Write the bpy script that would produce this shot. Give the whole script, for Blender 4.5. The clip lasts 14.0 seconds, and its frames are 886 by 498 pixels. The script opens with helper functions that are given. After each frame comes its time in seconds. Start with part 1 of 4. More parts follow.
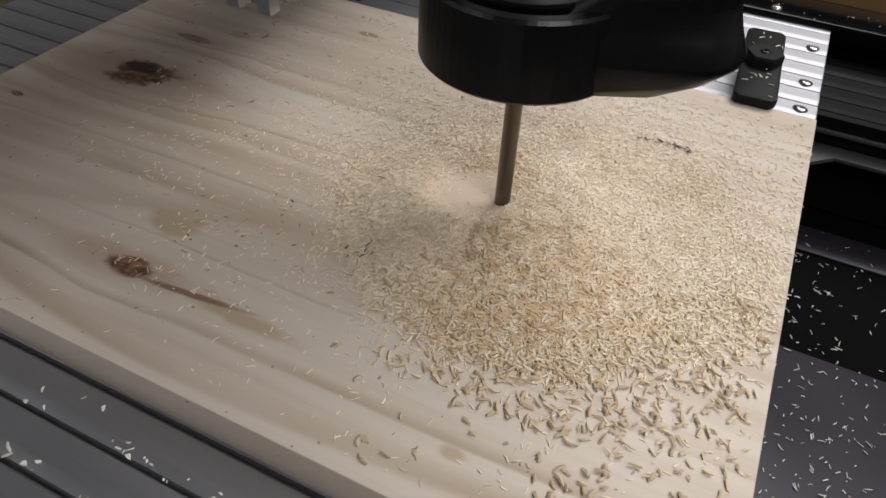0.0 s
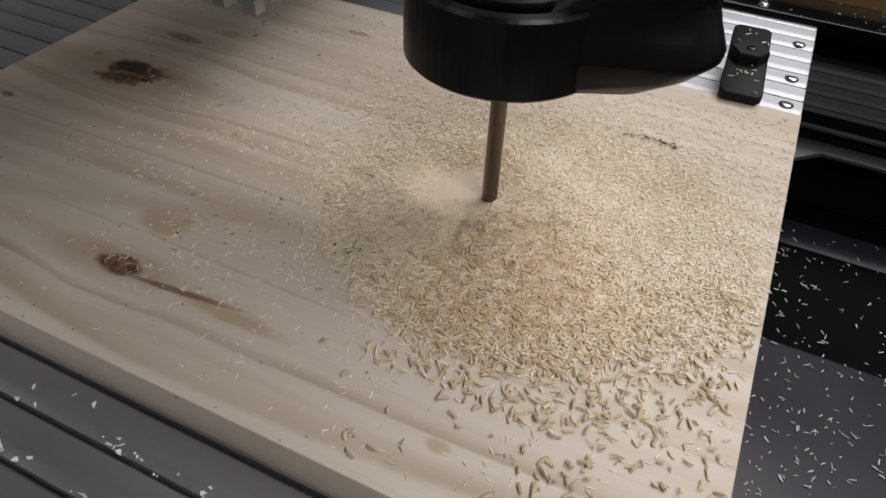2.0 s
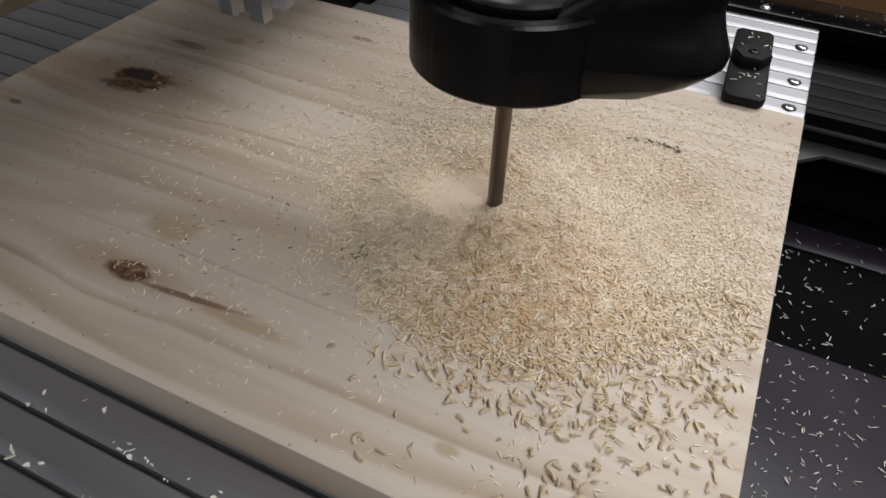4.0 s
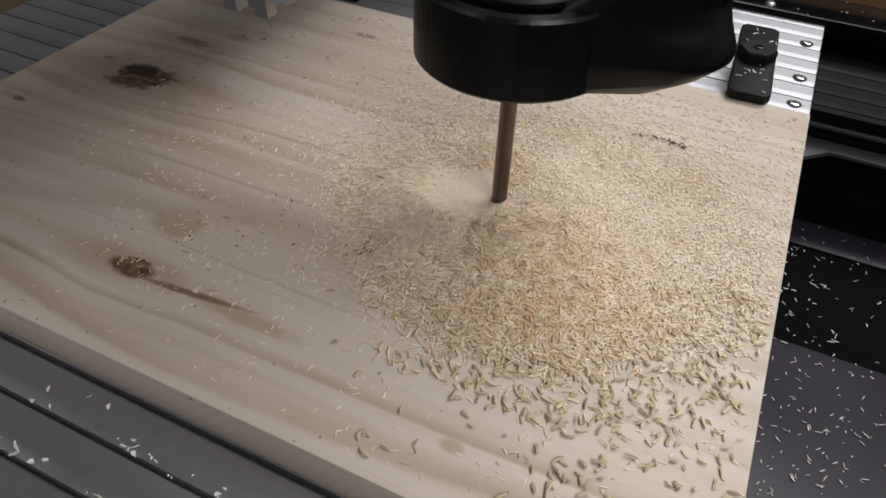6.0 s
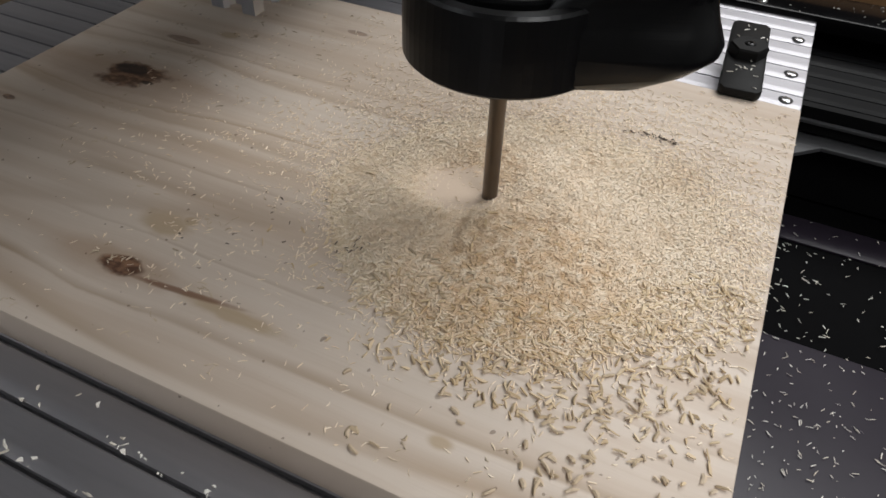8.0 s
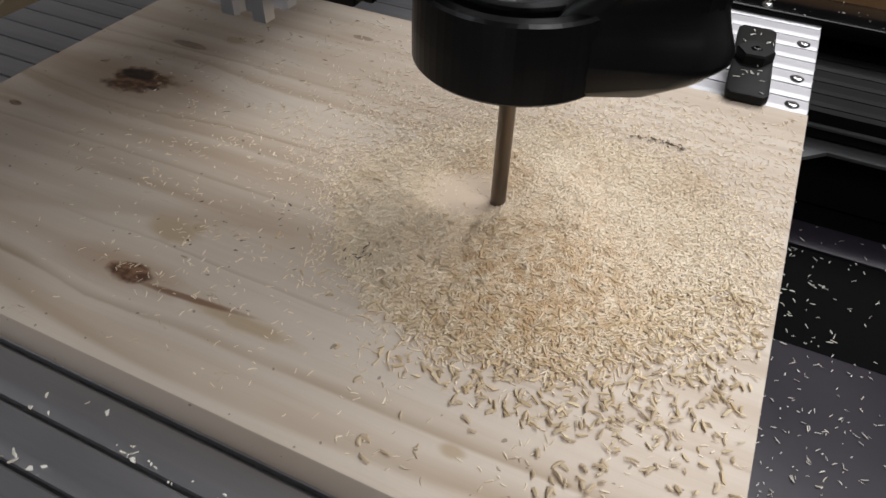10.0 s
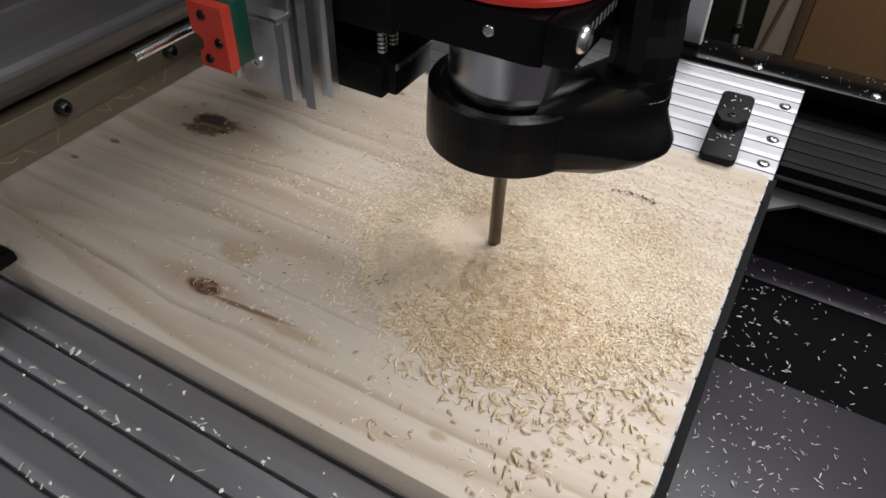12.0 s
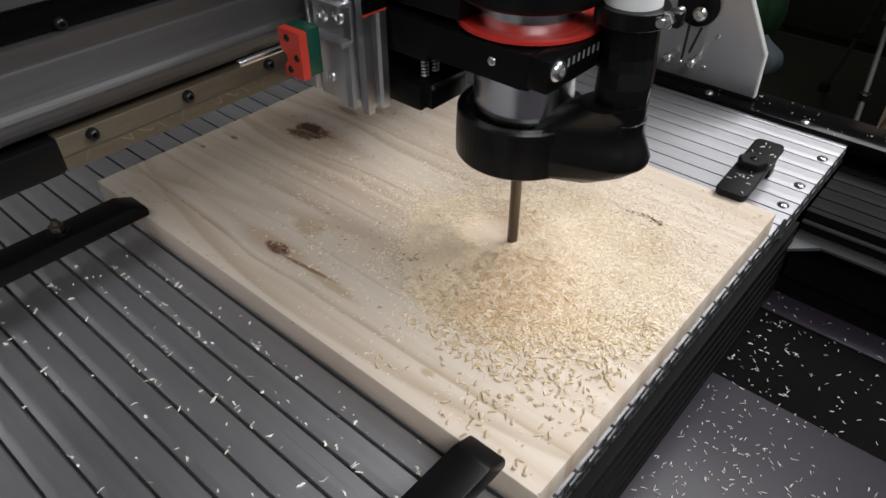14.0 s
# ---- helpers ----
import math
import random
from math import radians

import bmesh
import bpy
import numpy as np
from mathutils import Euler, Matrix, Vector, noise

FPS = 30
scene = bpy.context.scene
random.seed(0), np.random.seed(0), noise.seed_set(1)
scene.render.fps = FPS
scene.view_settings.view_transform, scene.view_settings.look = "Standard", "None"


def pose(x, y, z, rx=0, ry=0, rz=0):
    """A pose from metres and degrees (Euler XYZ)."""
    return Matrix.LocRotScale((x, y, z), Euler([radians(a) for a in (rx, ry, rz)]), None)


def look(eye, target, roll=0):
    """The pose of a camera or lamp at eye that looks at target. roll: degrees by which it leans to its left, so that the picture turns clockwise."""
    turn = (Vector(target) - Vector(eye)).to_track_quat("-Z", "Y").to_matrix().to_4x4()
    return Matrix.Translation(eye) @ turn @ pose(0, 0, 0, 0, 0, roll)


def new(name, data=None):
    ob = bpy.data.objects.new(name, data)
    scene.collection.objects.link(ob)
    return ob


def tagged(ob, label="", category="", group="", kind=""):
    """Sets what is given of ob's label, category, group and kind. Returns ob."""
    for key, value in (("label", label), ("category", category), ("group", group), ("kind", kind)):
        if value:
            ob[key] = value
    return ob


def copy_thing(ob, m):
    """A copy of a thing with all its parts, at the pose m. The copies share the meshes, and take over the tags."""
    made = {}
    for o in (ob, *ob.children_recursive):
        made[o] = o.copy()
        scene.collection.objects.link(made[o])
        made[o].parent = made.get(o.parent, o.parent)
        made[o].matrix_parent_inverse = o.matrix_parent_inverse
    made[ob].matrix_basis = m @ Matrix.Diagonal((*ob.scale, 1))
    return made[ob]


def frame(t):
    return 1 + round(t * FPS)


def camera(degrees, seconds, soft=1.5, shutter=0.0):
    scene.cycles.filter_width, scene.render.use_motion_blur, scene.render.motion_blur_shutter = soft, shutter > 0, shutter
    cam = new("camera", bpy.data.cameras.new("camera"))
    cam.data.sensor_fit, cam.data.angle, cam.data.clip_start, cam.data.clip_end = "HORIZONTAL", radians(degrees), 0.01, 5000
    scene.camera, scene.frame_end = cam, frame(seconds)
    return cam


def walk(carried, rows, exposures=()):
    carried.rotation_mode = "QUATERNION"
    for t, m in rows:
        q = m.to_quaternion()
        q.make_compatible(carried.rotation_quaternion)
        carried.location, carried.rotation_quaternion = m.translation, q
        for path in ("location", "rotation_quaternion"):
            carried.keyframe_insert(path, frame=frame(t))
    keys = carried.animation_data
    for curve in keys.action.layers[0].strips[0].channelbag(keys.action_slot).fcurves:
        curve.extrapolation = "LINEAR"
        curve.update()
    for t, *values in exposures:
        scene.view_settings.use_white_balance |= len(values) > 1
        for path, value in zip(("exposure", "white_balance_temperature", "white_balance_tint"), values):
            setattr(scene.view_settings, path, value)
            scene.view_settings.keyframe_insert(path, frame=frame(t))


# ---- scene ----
cam = camera(64.7, 14.0, soft=1.6)
PATH = [
    (0, (0.39, -0.096, 0.214), (-0.207, 1.245, -1.144), 3.0),
    (0.5, (0.393, -0.1, 0.215), (-0.199, 1.242, -1.144), 3.1),
    (1, (0.392, -0.101, 0.216), (-0.197, 1.242, -1.143), 3.1),
    (1.5, (0.394, -0.099, 0.216), (-0.189, 1.241, -1.149), 3.2),
    (2, (0.395, -0.097, 0.216), (-0.191, 1.245, -1.146), 2.9),
    (2.5, (0.395, -0.097, 0.215), (-0.193, 1.247, -1.144), 2.8),
    (3, (0.395, -0.098, 0.217), (-0.194, 1.248, -1.14), 2.6),
    (5.5, (0.391, -0.099, 0.218), (-0.208, 1.245, -1.137), 2.3),
    (6, (0.393, -0.099, 0.216), (-0.207, 1.241, -1.142), 2.2),
    (6.5, (0.392, -0.097, 0.215), (-0.206, 1.24, -1.147), 2.3),
    (7, (0.393, -0.096, 0.214), (-0.199, 1.242, -1.149), 2.4),
    (7.5, (0.394, -0.096, 0.216), (-0.197, 1.242, -1.148), 2.3),
    (8, (0.396, -0.098, 0.216), (-0.195, 1.242, -1.147), 2.2),
    (10.5, (0.391, -0.098, 0.217), (-0.203, 1.245, -1.141), 2.1),
    (11, (0.391, -0.099, 0.219), (-0.212, 1.24, -1.139), 1.9),
    (11.5, (0.395, -0.115, 0.243), (-0.239, 1.203, -1.121), 1.9),
    (12, (0.43, -0.137, 0.284), (-0.269, 1.167, -1.062), 1.9),
    (12.5, (0.49, -0.16, 0.307), (-0.394, 1.08, -0.989), 1.3),
    (13, (0.521, -0.177, 0.315), (-0.464, 1.023, -0.947), 0.3),
    (13.5, (0.53, -0.181, 0.318), (-0.487, 0.994, -0.941), 0.5),
    (14, (0.533, -0.179, 0.316), (-0.491, 0.999, -0.934), -0.1),
]
walk(cam, [(t, look(eye, target, roll)) for t, eye, target, roll in PATH], [(0, 0.0, 6280, 10), (0.5, -0.03, 6280, 10), (2.0, -0.10, 6280, 10), (8.0, -0.04, 6280, 10), (10.5, 0.10, 6260, 10), (11.5, 0.14, 6240, 9.5), (12.5, 0.32, 6240, 9), (14, 0.38, 6240, 9)])

# ---- world and light ----
world = bpy.data.worlds.new("world")
scene.world = world
world.use_nodes = True
wn = world.node_tree.nodes
wn["Background"].inputs[0].default_value = (0.62, 0.66, 0.74, 1)
wn["Background"].inputs[1].default_value = 0.10


def area_lamp(name, eye, target, sx, sy, watts, color):
    data = bpy.data.lights.new(name, "AREA")
    data.shape, data.size, data.size_y, data.energy, data.color = "RECTANGLE", sx, sy, watts, color
    ob = new(name, data)
    ob.matrix_world = look(eye, target)
    return ob


area_lamp("ceiling_light_far", (1.00, 1.70, 1.95), (0.30, 0.20, 0.0), 2.20, 0.90, 50.0, (1.0, 0.985, 0.955))
area_lamp("ceiling_light_side", (1.35, -0.60, 1.30), (0.28, 0.15, 0.0), 0.80, 0.50, 11.5, (1.0, 0.985, 0.955))
# Unseen lamp added to lay a sheen on the grey deck
area_lamp("deck_sheen_light", (1.42, 0.60, 2.25), (0.45, 0.10, 0.0), 0.60, 0.40, 9.0, (0.96, 0.98, 1.0))
# Unseen fill added to brighten the bed's slot lips and the left side
area_lamp("added_west_fill", (-0.60, -0.82, 1.22), (0.30, -0.1, 0.0), 0.60, 0.50, 2.2, (0.97, 0.99, 1.0))
scene.view_settings.exposure = 0.0

# ---- materials ----


class Nodes:
    """Short hand for building a node material."""

    def __init__(self, name):
        self.mat = bpy.data.materials.new(name)
        self.mat.use_nodes = True
        self.tree = self.mat.node_tree
        self.bsdf = self.tree.nodes["Principled BSDF"]

    def add(self, kind, operation="", data_type="", blend_type="", interpolation_type=""):
        node = self.tree.nodes.new(kind)
        if operation:
            node.operation = operation
        if data_type:
            node.data_type = data_type
        if blend_type:
            node.blend_type = blend_type
        if interpolation_type:
            node.interpolation_type = interpolation_type
        return node

    def wire(self, value, socket):
        if hasattr(value, "is_output"):
            self.tree.links.new(value, socket)
        else:
            socket.default_value = value

    def math(self, op, a, b=0.0, c=0.0):
        node = self.add("ShaderNodeMath", operation=op)
        self.wire(a, node.inputs[0]), self.wire(b, node.inputs[1])
        if op in ("MULTIPLY_ADD", "SMOOTH_MIN", "SMOOTH_MAX", "WRAP", "COMPARE"):
            self.wire(c, node.inputs[2])
        return node.outputs[0]

    def vmath(self, op, a, b=(0, 0, 0)):
        node = self.add("ShaderNodeVectorMath", operation=op)
        self.wire(a, node.inputs[0]), self.wire(b, node.inputs[1])
        return node.outputs[1] if op in ("LENGTH", "DISTANCE", "DOT_PRODUCT") else node.outputs[0]

    def coords(self):
        return self.add("ShaderNodeTexCoord").outputs["Object"]

    def world(self):
        return self.add("ShaderNodeNewGeometry").outputs["Position"]

    def island(self):
        return self.add("ShaderNodeNewGeometry").outputs["Random Per Island"]

    def noise(self, vec, scale, detail=3.0, rough=0.55, dist=0.0):
        node = self.add("ShaderNodeTexNoise")
        self.wire(vec, node.inputs["Vector"])
        node.inputs["Scale"].default_value, node.inputs["Detail"].default_value = scale, detail
        node.inputs["Roughness"].default_value, node.inputs["Distortion"].default_value = rough, dist
        return node.outputs["Fac"]

    def ramp(self, fac, lo, hi, a=0.0, b=1.0):
        node = self.add("ShaderNodeMapRange", interpolation_type="SMOOTHSTEP")
        self.wire(fac, node.inputs[0])
        node.inputs[1].default_value, node.inputs[2].default_value, node.inputs[3].default_value, node.inputs[4].default_value = lo, hi, a, b
        return node.outputs[0]

    def mix(self, fac, a, b, blend="MIX"):
        node = self.add("ShaderNodeMix", data_type="RGBA", blend_type=blend)
        self.wire(fac, node.inputs[0])
        for value, k in ((a, 6), (b, 7)):
            self.wire(value if hasattr(value, "is_output") else (*value, 1), node.inputs[k])
        return node.outputs[2]

    def scaled(self, vec, x, y, z):
        return self.vmath("MULTIPLY", vec, (x, y, z))

    def finish(self, color=None, rough=None, metal=None, height=None, bump=0.3, dist=0.001):
        if color is not None:
            self.wire(color if hasattr(color, "is_output") else (*color, 1), self.bsdf.inputs["Base Color"])
        if rough is not None:
            self.wire(rough, self.bsdf.inputs["Roughness"])
        if metal is not None:
            self.wire(metal, self.bsdf.inputs["Metallic"])
        if height is not None:
            node = self.add("ShaderNodeBump")
            node.inputs["Strength"].default_value, node.inputs["Distance"].default_value = bump, dist
            self.wire(height, node.inputs["Height"])
            self.wire(node.outputs[0], self.bsdf.inputs["Normal"])
        return self.mat


def plain(name, color, rough, metal=0.0, grain=60.0, vary=0.25, bump=0.08, stretch=(1, 1, 1), spec=None):
    """A surface with fine grain and broad uneven wear."""
    n = Nodes(name)
    p = n.scaled(n.world(), *stretch)
    fine, broad = n.noise(p, grain * 12, 3), n.noise(p, grain * 0.6, 4)
    tone = n.math("MULTIPLY_ADD", n.math("ADD", fine, broad), vary, 1.0 - vary)
    col = n.mix(1.0, color, n.add("ShaderNodeCombineColor").outputs[0], "MULTIPLY")
    comb = col.node.inputs[7].links[0].from_node
    for k in range(3):
        n.wire(tone, comb.inputs[k])
    r = n.math("MULTIPLY_ADD", broad, 0.25, rough - 0.12)
    if spec is not None:
        n.bsdf.inputs["Specular IOR Level"].default_value = spec
    return n.finish(col, r, metal, fine, bump, 0.0006)


ALU = plain("extruded_aluminium", (0.455, 0.445, 0.465), 0.52, 0.97, 18, 0.22, 0.05, (0.08, 1, 1))
SAWN = plain("sawn_aluminium_end", (0.27, 0.27, 0.28), 0.40, 0.9, 120, 0.6, 0.8)
RAIL_BLACK = plain("black_rail", (0.004, 0.004, 0.0043), 0.55, 0.0, 30, 0.3, 0.04, spec=0.10)
ALU_Z = plain("bracket_aluminium", (0.58, 0.58, 0.60), 0.34, 1.0, 22, 0.14, 0.05, (1, 1, 0.1))
PLATE_ALU = plain("plate_aluminium", (0.36, 0.36, 0.37), 0.36, 0.7, 14, 0.08, 0.05)


def turned_steel():
    n = Nodes("turned_steel")
    p = n.coords()
    # Upright streaks imitate reflections through colour and roughness
    glint_streaks = n.noise(n.scaled(p, 1, 1, 0.02), 70, 2, 0.5)
    rings = n.noise(n.scaled(p, 0.05, 0.05, 1), 900, 2)
    col = n.mix(n.ramp(glint_streaks, 0.35, 0.65), (0.80, 0.80, 0.81), (0.93, 0.93, 0.94))
    return n.finish(col, n.ramp(glint_streaks, 0.35, 0.65, 0.24, 0.15), 1.0, rings, 0.03, 0.0003)


STEEL = turned_steel()
STEEL.node_tree.nodes["Principled BSDF"].inputs["Anisotropic"].default_value = 0.9
STEEL.node_tree.nodes["Principled BSDF"].inputs["Anisotropic Rotation"].default_value = 0.0
tangent = STEEL.node_tree.nodes.new("ShaderNodeTangent")
tangent.direction_type, tangent.axis = "RADIAL", "Z"
STEEL.node_tree.links.new(tangent.outputs[0], STEEL.node_tree.nodes["Principled BSDF"].inputs["Tangent"])
SCREW = plain("zinc_screw", (0.68, 0.68, 0.68), 0.25, 1.0, 60, 0.12, 0.03)
TOOL = plain("carbide_tool", (0.15, 0.125, 0.105), 0.34, 0.9, 60, 0.2, 0.05, (1, 1, 0.1))
BLACK_ANO = plain("black_anodised", (0.0035, 0.0035, 0.0038), 0.34, 0.0, 30, 0.3, 0.04, spec=0.16)
BLACK_GLOSS = plain("black_gloss", (0.003, 0.003, 0.0033), 0.13, 0.0, 20, 0.3, 0.02, spec=0.09)
BLACK_BOLT = plain("black_bolt", (0.02, 0.02, 0.02), 0.3, 0.6, 80, 0.2, 0.03)
RED = plain("red_plastic", (0.55, 0.05, 0.03), 0.4, 0.0, 60, 0.2, 0.05)
GREEN = plain("green_plastic", (0.005, 0.055, 0.035), 0.4, 0.0, 60, 0.2, 0.05)
WHITE = plain("white_pipe", (0.78, 0.78, 0.78), 0.4, 0.0, 40, 0.1, 0.03)
# Bright and dark reflection bands of the deck, put into two colours
DECK_GREY = plain("grey_deck_gloss_band", (0.022, 0.017, 0.025), 0.34, 0.0, 12, 0.25, 0.05, spec=0.36)
DECK_BLACK = plain("black_bench_and_band", (0.003, 0.003, 0.0033), 0.75, 0.0, 12, 0.3, 0.04, spec=0.04)
BLACK_MATT = plain("dusty_black_plastic", (0.008, 0.0078, 0.0075), 0.55, 0.0, 60, 0.4, 0.08, spec=0.16)
# Near-black that paints the shade of hollows and sunk seats
RECESS_SHADE = plain("recess_shade_tone", (0.01, 0.01, 0.01), 0.7, 0.0, 60, 0.3, 0.02)


def printed_plastic():
    """Black printed plastic: fine level layer lines and a satin gloss."""
    n = Nodes("printed_black_plastic")
    p = n.world()
    lines = n.noise(n.scaled(p, 3, 3, 1500), 1.0, 2)
    broad = n.noise(p, 40, 3)
    col = n.mix(broad, (0.0022, 0.0022, 0.0025), (0.004, 0.004, 0.0043))
    n.bsdf.inputs["Specular IOR Level"].default_value = 0.30
    return n.finish(col, n.math("MULTIPLY_ADD", broad, 0.18, 0.22), 0.0, lines, 0.12, 0.0003)


PRINTED = printed_plastic()


def red_ring_material():
    n = Nodes("red_dust_seal")
    p = n.world()
    broad = n.noise(p, 60, 3)
    n.bsdf.inputs["Transmission Weight"].default_value = 0.35
    return n.finish(n.mix(broad, (0.66, 0.03, 0.02), (0.78, 0.06, 0.045)), 0.38, 0.0, broad, 0.1, 0.0005)


RED_SEAL = red_ring_material()

# knots of the board: centre x, y, half length, half width, strength
KNOTS = [(0.1795, 0.0412, 0.0135, 0.0066, 1.0), (0.068, 0.168, 0.0270, 0.0140, 0.95), (0.0255, 0.117, 0.0048, 0.0022, 0.8),
         (0.018, 0.0895, 0.0036, 0.0017, 0.8), (0.066, 0.219, 0.0130, 0.0034, 0.60), (0.160, 0.281, 0.0070, 0.0025, 0.55)]
# black hearts inside knots, and pale tan blemishes
HEARTS = [(0.0640, 0.1735, 0.0120, 0.0060), (0.084, 0.1655, 0.0050, 0.0025), (0.1905, 0.0690, 0.0009, 0.0007), (0.1935, 0.0672, 0.0008, 0.0007)]
BLEMISHES = [(0.181, 0.072, 0.0125, 0.0075), (0.1895, 0.0775, 0.0045, 0.0035), (0.087, 0.238, 0.0080, 0.0045), (0.344, 0.024, 0.0050, 0.0030), (0.269, 0.095, 0.0100, 0.0060), (0.2440, 0.0395, 0.0260, 0.0042)]
# brown growth lines: y = a + b x + c x x, half width, strength
LINES = [(0.0326, -0.0570, 0.1248, 0.0019, 0.70), (0.0424, -0.2965, 0.5992, 0.0034, 0.55), (0.0252, 0.3026, 0.0, 0.0045, 0.40), (0.0836, 0.0550, 0.0, 0.0040, 0.45),
         (0.1452, -0.0241, 0.0, 0.0042, 0.50), (0.1501, 0.0223, 0.0, 0.0012, 0.60), (0.1240, 0.0200, 0.0, 0.0050, 0.35), (0.1950, 0.0200, 0.0, 0.0030, 0.40), (0.2100, 0.0300, 0.0, 0.0012, 0.50),
         (0.2360, -0.0100, 0.0, 0.0032, 0.35), (0.2700, 0.0100, 0.0, 0.0018, 0.40), (0.2960, 0.0050, 0.0, 0.0036, 0.35), (0.0600, 0.0050, 0.0, 0.0009, 0.35), (0.1050, 0.0300, 0.0, 0.0010, 0.35)]


def pine():
    n = Nodes("knotty_pine")
    p = n.coords()
    sep = n.add("ShaderNodeSeparateXYZ")
    n.wire(p, sep.inputs[0])
    x, y = sep.outputs[0], sep.outputs[1]
    wob = n.noise(p, 75, 3)
    wob2 = n.noise(n.scaled(p, 0.4, 1, 1), 34, 3)

    def oval(kx, ky, ax, ay, rag):
        dx = n.math("MULTIPLY", n.math("SUBTRACT", x, kx), 1.0 / ax)
        dy = n.math("MULTIPLY", n.math("SUBTRACT", y, ky), 1.0 / ay)
        r = n.math("SQRT", n.math("ADD", n.math("MULTIPLY", dx, dx), n.math("MULTIPLY", dy, dy)))
        return n.math("ADD", r, n.math("MULTIPLY_ADD", wob, rag, -rag / 2)), dy

    bend, body, halo, deep = None, None, None, None
    for kx, ky, ax, ay, share in KNOTS:
        r, dy = oval(kx, ky, ax, ay, 0.9)
        r = n.math("ADD", r, n.math("MULTIPLY_ADD", wob2, 1.8, -0.9))
        core = n.math("MULTIPLY", n.ramp(r, 1.08, 0.80), share)
        rl = n.math("ADD", oval(kx - 0.006, ky, ax * 2.2, ay * 1.25, 0.5)[0], n.math("MULTIPLY_ADD", wob2, 1.0, -0.5))
        soft = n.math("MULTIPLY", n.ramp(rl, 1.55, 0.5), 0.42 * share)
        body = core if body is None else n.math("MAXIMUM", body, core)
        halo = soft if halo is None else n.math("MAXIMUM", halo, soft)
        push = n.math("MULTIPLY", n.math("MULTIPLY", dy, n.ramp(r, 4.0, 0.0)), ay * 0.6)
        bend = push if bend is None else n.math("ADD", bend, push)
    for args in HEARTS:
        core = n.ramp(oval(*args, 1.2)[0], 1.15, 0.7)
        deep = core if deep is None else n.math("MAXIMUM", deep, core)
    tan = None
    for args in BLEMISHES:
        soft = n.math("MULTIPLY", n.ramp(n.math("ADD", oval(*args, 0.8)[0], n.math("MULTIPLY_ADD", wob2, 1.0, -0.5)), 1.3, 0.5), 0.72)
        tan = soft if tan is None else n.math("MAXIMUM", tan, soft)
    # grain runs along the board and parts round the knots
    yb = n.math("SUBTRACT", y, bend)
    yb = n.math("ADD", yb, n.math("MULTIPLY_ADD", n.noise(n.scaled(p, 0.5, 1, 1), 16, 2), 0.0050, -0.0025))
    late = None
    for a, b, c, half, amt in LINES:
        mid = n.math("MULTIPLY_ADD", n.math("MULTIPLY_ADD", x, c, b), x, a)
        off = n.math("SUBTRACT", yb, mid)
        # sharp on one side, fading on the other, as a growth ring does
        one = n.math("MINIMUM", n.ramp(off, half * 3.2, 0.0), n.ramp(off, -half * 0.9, half * 0.2))
        one = n.math("MULTIPLY", one, amt)
        late = one if late is None else n.math("MAXIMUM", late, one)
    comb = n.add("ShaderNodeCombineXYZ")
    n.wire(n.math("MULTIPLY", x, 0.35), comb.inputs[0]), n.wire(n.math("MULTIPLY", yb, 9), comb.inputs[1])
    broad = n.noise(comb.outputs[0], 7.0, 3, 0.5)
    comb2 = n.add("ShaderNodeCombineXYZ")
    n.wire(n.math("MULTIPLY", x, 5), comb2.inputs[0]), n.wire(n.math("MULTIPLY", yb, 260), comb2.inputs[1])
    fine = n.noise(comb2.outputs[0], 4.0, 3)
    patchy = n.ramp(n.noise(n.scaled(p, 1, 3, 1), 9, 2), 0.3, 0.7, 0.45, 1.0)
    col = n.mix(n.ramp(broad, 0.38, 0.68, 0.0, 0.9), (0.655, 0.56, 0.47), (0.555, 0.44, 0.34))
    col = n.mix(n.math("MULTIPLY", late, patchy), col, (0.33, 0.215, 0.115))
    col = n.mix(n.math("MULTIPLY", n.ramp(fine, 0.48, 0.78), 0.20), col, (0.50, 0.40, 0.29))
    # resin streak trailing from the large knot
    sx = n.math("MULTIPLY", n.math("SUBTRACT", x, 0.216), 1 / 0.034)
    cy = n.math("MULTIPLY_ADD", n.math("MULTIPLY_ADD", x, 0.456, -0.1035), x, 0.0419)
    sy = n.math("MULTIPLY", n.math("SUBTRACT", y, cy), 1 / 0.0019)
    sr = n.math("ADD", n.math("MULTIPLY", sx, sx), n.math("ADD", n.math("MULTIPLY", sy, sy), n.math("MULTIPLY_ADD", wob, 0.8, -0.4)))
    col = n.mix(tan, col, (0.43, 0.31, 0.18))
    col = n.mix(halo, col, (0.30, 0.165, 0.075))
    col = n.mix(n.math("MULTIPLY", n.ramp(sr, 1.2, 0.1), 0.80), col, (0.19, 0.085, 0.045))
    speck = n.noise(n.scaled(p, 0.6, 1, 1), 260, 3)
    col = n.mix(body, col, n.mix(n.ramp(speck, 0.40, 0.66), (0.105, 0.052, 0.032), (0.27, 0.150, 0.088)))
    col = n.mix(n.math("MULTIPLY", deep, 0.85), col, n.mix(speck, (0.018, 0.013, 0.012), (0.06, 0.045, 0.04)))
    dots = n.math("MULTIPLY", n.ramp(n.noise(p, 210, 1), 0.735, 0.76), 0.6)
    col = n.mix(dots, col, (0.14, 0.085, 0.05))
    h = n.math("ADD", n.math("MULTIPLY", fine, 0.6), n.math("MULTIPLY", body, -0.8))
    return n.finish(col, n.math("MULTIPLY_ADD", fine, 0.15, 0.48), 0.0, h, 0.15, 0.0006)


PINE = pine()


